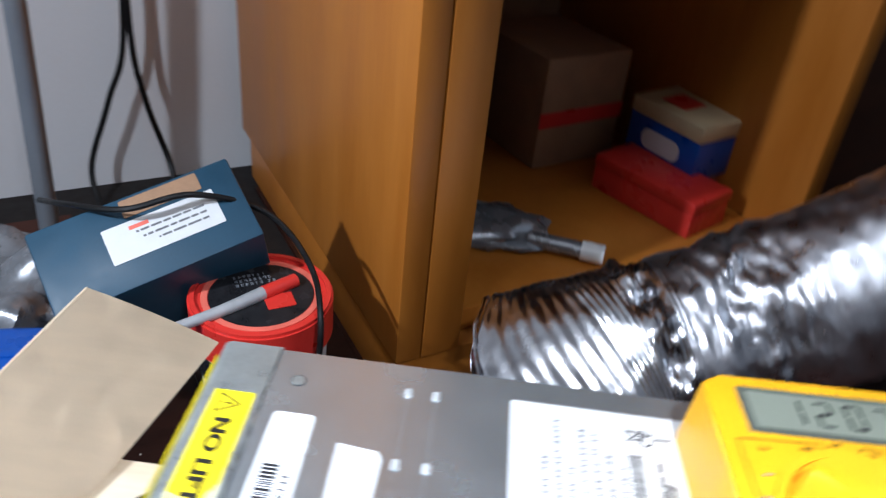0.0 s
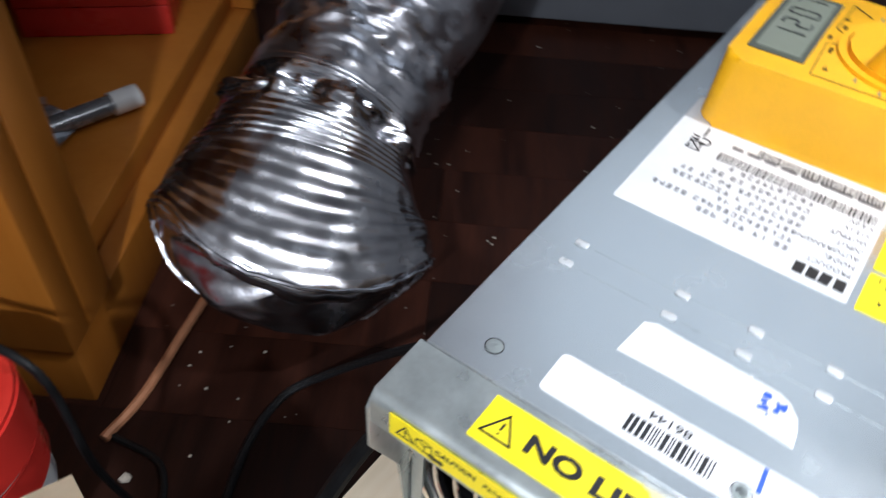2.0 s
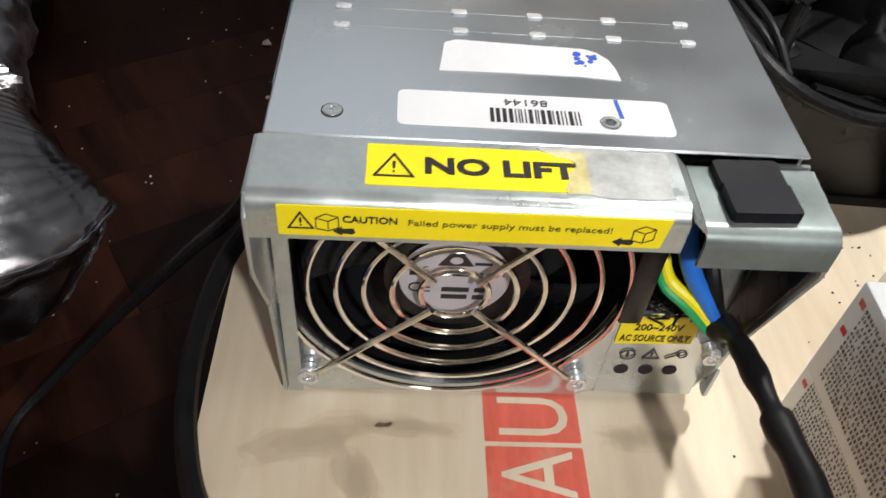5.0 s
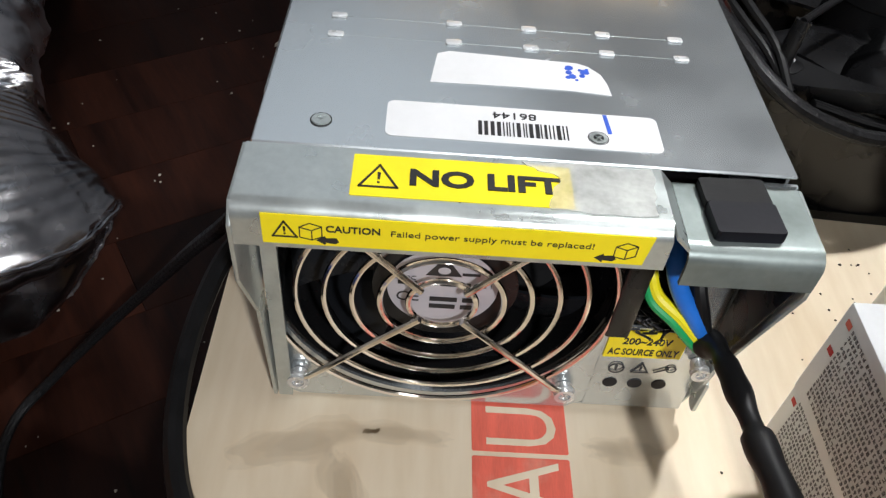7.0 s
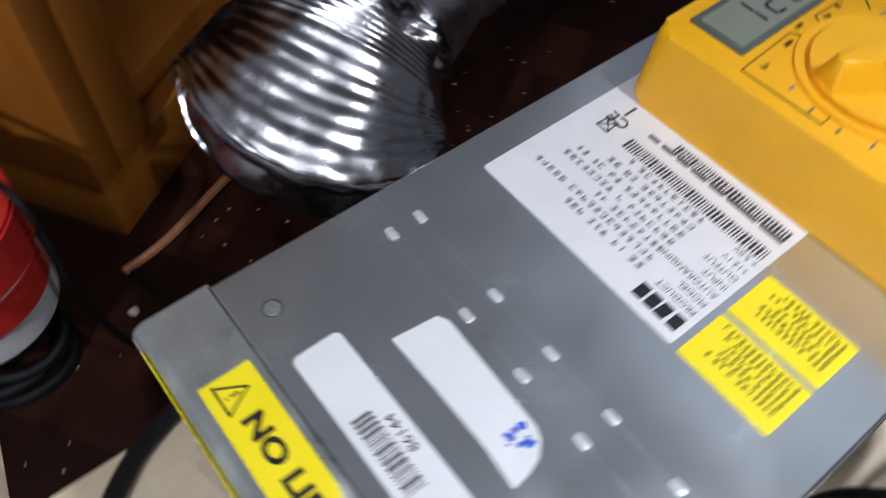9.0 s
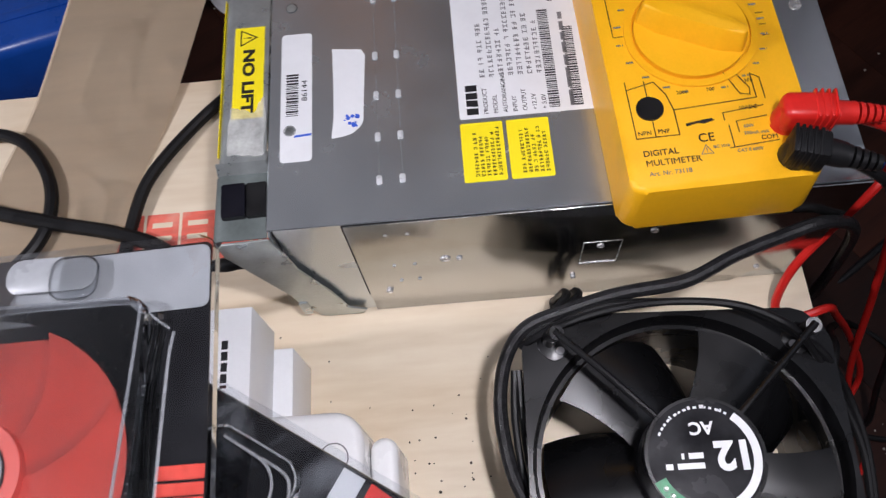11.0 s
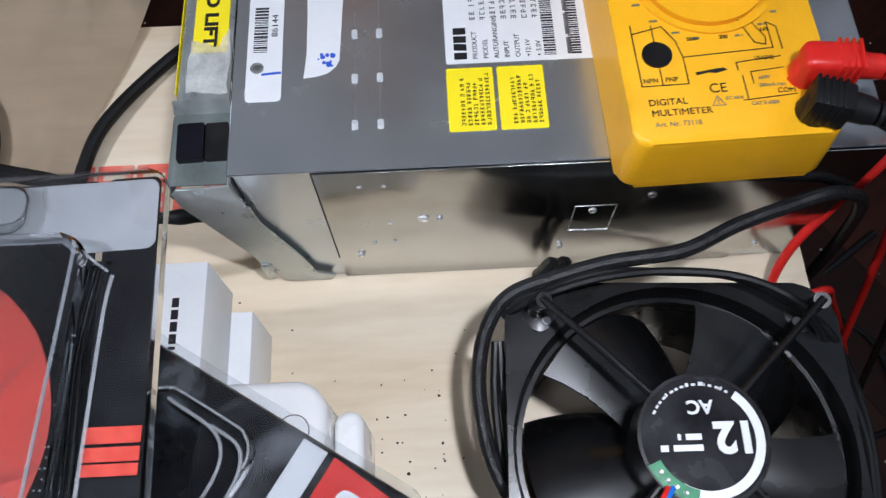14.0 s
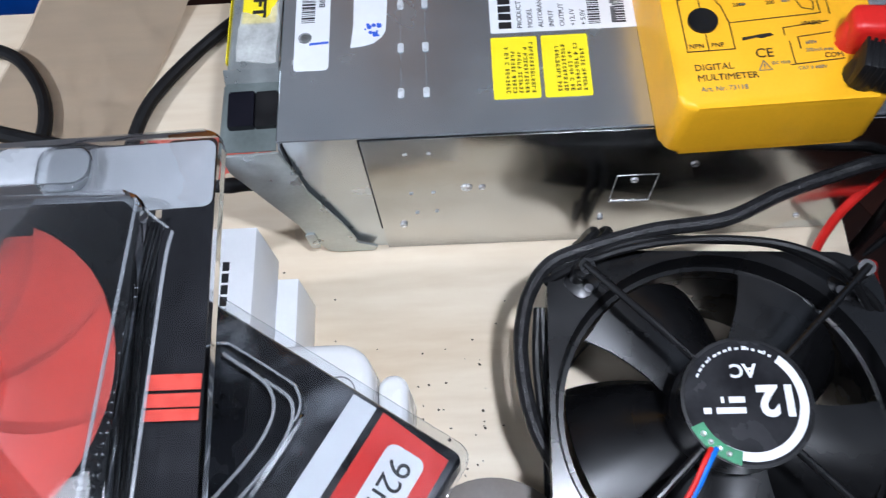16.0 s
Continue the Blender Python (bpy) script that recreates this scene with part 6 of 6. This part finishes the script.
packet = thing("blue_packet", "bright blue plastic packet on the clutter", "packet", m=pose(-0.290, 0.318, -0.158, 0, 0, 14))
M_BLUEPACK = node_mat("blue_packet_plastic", (0.01, 0.08, 0.42), 0.35, 0, 0.15, 30, 300, 0.2)
part("body", boxed(-0.075, 0.070, -0.026, 0.045, -0.040, 0.034, 0.010, 3), M_BLUEPACK, packet)
part("seal_flap", boxed(-0.072, 0.067, 0.004, 0.013, 0.0335, 0.0355, 0.0008), M_BLUEPACK, packet, "folded seal along the packet")

bag = thing("silver_bag", "crumpled grey plastic bag on the floor", "bag", m=pose(-0.350, 0.430, FLOOR))
bm = bmesh.new()
bmesh.ops.create_icosphere(bm, subdivisions=4, radius=1.0)
for v in bm.verts:
    d = v.co.normalized()
    r = 1 + noise.noise(d * 2.2) * 0.35 + noise.noise(d * 6) * 0.16
    v.co = Vector((d.x * 0.10 * r, d.y * 0.08 * r, max(0.001, (d.z * 0.6 + 0.55) * 0.075 * r)))
part("film", bm, M_BAG, bag, angle=80)

pole = thing("metal_pole", "dark blue-grey metal pole standing by the wall", "pole")
part("tube", cyl((-0.357, 0.550, FLOOR), (-0.300, 0.550, 0.9), 0.0095, seg=20), M_GREYCASE, pole)
part("foot", cyl((-0.357, 0.550, FLOOR), (-0.357, 0.550, FLOOR + 0.012), 0.020, seg=20), M_BLACKR, pole)
for k, pts in enumerate((
        [(-0.300, 0.735, 0.90), (-0.325, 0.722, 0.25), (-0.333, 0.718, 0.0), (-0.355, 0.704, -0.085), (-0.378, 0.688, -0.160), (-0.360, 0.660, -0.1960), (-0.320, 0.600, -0.1960)],
        [(-0.290, 0.740, 0.90), (-0.318, 0.728, 0.25), (-0.328, 0.721, 0.0), (-0.320, 0.722, -0.090), (-0.296, 0.715, -0.165), (-0.270, 0.660, -0.1960), (-0.240, 0.600, -0.1960)])):
    w = thing("hanging_cable", "thin dark cable hanging down the white wall", "cable", "hanging cables")
    part("sheath", tube(pts, 0.0035, 8), M_BLACKR, w)
w = thing("thin_black_cable", "thin black cable looping over the navy box and tub", "cable")
part("sheath", tube([(-0.260, 0.40, -0.030), (-0.220, 0.365, -0.008), (-0.170, 0.352, 0.002), (-0.130, 0.372, 0.008), (-0.085, 0.392, -0.012), (-0.048, 0.366, -0.034), (-0.030, 0.320, -0.048), (-0.030, 0.305, -0.120), (-0.015, 0.300, -0.185), (0.010, 0.330, -0.197), (0.005, 0.370, -0.197)], 0.0022, 8), M_BLACKR, w)
w = thing("copper_wire", "copper-coloured wire lying along the plinth on the floor", "wire")
part("wire", tube([(0.00, 0.372, -0.196), (0.035, 0.378, -0.195), (0.090, 0.400, -0.195), (0.14, 0.42, -0.195)], 0.0035, 8), node_mat("copper_insulation", (0.45, 0.20, 0.10), 0.45, 0.2, 0.2, 80, 400, 0.05), w)

# ---- things on the cabinet shelf ----


def shelf_box(name, label, u, v, z, w, d, h, turn, material, lid=None):
    b = thing(name, label, "box", m=ROOM @ pose(u, v, z, 0, 0, turn))
    part("body", boxed(-w / 2, w / 2, -d / 2, d / 2, 0, h, 0.0015), material, b)
    if lid:
        part("lid", boxed(-w / 2 - 0.001, w / 2 + 0.001, -d / 2 - 0.001, d / 2 + 0.001, h, h + 0.018, 0.0015), lid, b, "cream cardboard lid")
        part("lid_mark", prism(rounded(w * 0.5, d * 0.35, 0.002), pose(0, 0.01, h + 0.0182), 0.0004), M_REDTUB, b, smooth=False)
        part("side_mark", prism(rounded(d * 0.55, h * 0.5, 0.01), axes((-w / 2 - 0.0006, 0, h * 0.5), (0, -1, 0), (0, 0, 1)), 0.0004), M_WHITE, b, smooth=False)
    return b


shelf_box("red_tray", "flat red cardboard box on the cabinet shelf", 0.360, 0.115, 0.0805, 0.065, 0.13, 0.028, 12, M_REDTUB)
part("lid", boxed(-0.0335, 0.0335, -0.066, 0.066, 0.0282, 0.0400, 0.0015), M_REDTUB, bpy.data.objects["red_tray"], "red cardboard lid")
shelf_box("blue_carton", "blue carton with a cream lid beside a red box", 0.412, 0.150, 0.112, 0.070, 0.10, 0.045, 6, M_BLUEPACK, M_CREAM)
shelf_box("wooden_block", "pale wooden block under the blue carton", 0.426, 0.160, 0.0805, 0.050, 0.10, 0.031, 3, M_BROWNBOX)
shelf_box("brown_box", "brown cardboard box with a red band on the shelf", 0.325, 0.300, 0.0805, 0.12, 0.14, 0.130, 4, M_BROWNBOX)
part("red_band", boxed(-0.0605, 0.0605, -0.0710, -0.0700, 0.05, 0.068), M_REDTUB, bpy.data.objects["brown_box"])
shelf_box("black_box", "matt black box in the dark of the cabinet", 0.115, 0.30, 0.0805, 0.10, 0.16, 0.20, 0, M_BLACKP)
sbag = thing("grey_pouch", "crumpled translucent grey plastic pouch on the shelf", "pouch", m=ROOM @ pose(0.150, 0.12, 0.0805, 0, 0, -25))
bm = bmesh.new()
bmesh.ops.create_icosphere(bm, subdivisions=3, radius=1.0)
for v in bm.verts:
    d = v.co.normalized()
    r = 1 + noise.noise(d * 2.5 + Vector((4, 0, 0))) * 0.4
    v.co = Vector((d.x * 0.060 * r, d.y * 0.040 * r, max(0.0, (d.z + 0.6) * 0.016 * r)))
part("film", bm, M_BAG, sbag, angle=80)
tubey = thing("white_tube", "small tube with a white cap lying on the cabinet shelf", "tube")
a, b = at_room(0.175, 0.085, 0.092), at_room(0.228, 0.035, 0.092)
part("body", tube([a, a.lerp(b, 0.7)], 0.008, 14, 4), M_BAG, tubey)
part("cap", tube([a.lerp(b, 0.7), b], 0.0095, 14, 4), M_WPLASTIC, tubey, "white cap")

# ---- worn stains on the plywood ----
M_STAIN = node_mat("damp_stain", (0.36, 0.25, 0.13), 0.6, 0, 0.4, 60, 500, 0.05, alpha=0.06)
rng = random.Random(8)
for sx, sy, ra, rb, turn in ((-0.0165, 0.1150, 0.006, 0.017, 15), (-0.0120, 0.0880, 0.003, 0.013, -5), (-0.0300, 0.1020, 0.011, 0.005, 20), (-0.0140, 0.0180, 0.004, 0.010, 0), (-0.0550, 0.0500, 0.004, 0.012, 40)):
    bm = bmesh.new()
    for layer in range(4):
        size = 1.25 - 0.25 * layer
        rim = []
        for k in range(30):
            w = 2 * math.pi * k / 30
            f = size * (1 + 0.45 * noise.noise(Vector((math.cos(w) * 2, math.sin(w) * 2, sx * 900 + layer * 0.35))) + rng.uniform(-0.08, 0.08))
            rim.append(bm.verts.new((ra * f * math.cos(w), rb * f * math.sin(w), 0.00004 * layer)))
        bm.faces.new(rim)
    bm.transform(pose(sx, sy, 0.0001, 0, 0, turn))
    part("worn_stain", bm, M_STAIN, table, "grey-brown damp stain", smooth=False)

# ---- crumbs and dust ----
rng = random.Random(21)


def add_crumb(bm, p, r):
    before = mark(bm)
    bmesh.ops.create_icosphere(bm, subdivisions=1, radius=r)
    for v in bm.verts:
        if v not in before:
            v.co = Vector((v.co.x * rng.uniform(0.6, 1.6), v.co.y * rng.uniform(0.6, 1.4), v.co.z * 0.6 + r * 0.45)) + Vector(p)


bm = bmesh.new()
for k in range(45):
    add_crumb(bm, (rng.gauss(0.058, 0.016), rng.gauss(-0.088, 0.022), 0.0), rng.uniform(0.0002, 0.0006) * (1.6 if k % 9 == 0 else 1))
for k in range(30):
    add_crumb(bm, (rng.uniform(-0.06, 0.24), rng.uniform(-0.15, -0.005), 0.0), rng.uniform(0.0002, 0.0005))
tagged(part("crumbs", bm, M_CRUMB, None, "dark crumbs scattered on the plywood"), "", "crumbs", "", "stuff")
bm = bmesh.new()
for k in range(160):
    add_crumb(bm, (rng.uniform(-0.25, 0.9), rng.uniform(0.16, 0.50), FLOOR), rng.uniform(0.0004, 0.0012) * (2.4 if k % 20 == 0 else 1))
for k in range(60):
    add_crumb(bm, (rng.uniform(0.25, 0.6), rng.uniform(-0.3, 0.15), FLOOR), rng.uniform(0.0004, 0.0012))
add_crumb(bm, (0.507, 0.219, FLOOR), 0.0040)
add_crumb(bm, (-0.008, 0.340, FLOOR), 0.0040)
tagged(part("floor_dust", bm, M_LCRUMB, None, "pale crumbs and dust on the floor"), "", "dust", "", "stuff")

# ---- parquet ----
PW, PL = 0.070, 0.420
strip_me = None
bm_far = bmesh.new()
count = 0
for i in range(-26, 30):
    for j in range(-7, 3):
        u0, v0 = i * PW, j * PL + (PL / 2 if i % 2 else 0)
        if u0 < -1.85 or u0 + PW > 2.05 or v0 < -2.18 or v0 + PL > 0.485:
            continue
        w = ROOM @ Vector((u0 + PW / 2, v0 + PL / 2, 0))
        if -0.7 < w.x < 1.4 and -0.9 < w.y < 1.2 and count < 290:
            if strip_me is None:
                ob = part("plank", boxed(-PW / 2 + 0.0002, PW / 2 - 0.0002, -PL / 2 + 0.0002, PL / 2 - 0.0002, -0.006, 0.0), M_PARQUET, floor)
                strip_me = ob.data
            else:
                ob = new("plank", strip_me)
                ob.parent = floor
            ob.matrix_local = pose(u0 + PW / 2, v0 + PL / 2, 0)
            count += 1
        else:
            add_box(bm_far, u0 + 0.0005, u0 + PW - 0.0005, v0 + 0.0005, v0 + PL - 0.0005, -0.006, 0.0)
tagged(part("far_planks", bm_far, M_PARQUET, floor, "", False), "", "", "", "stuff")
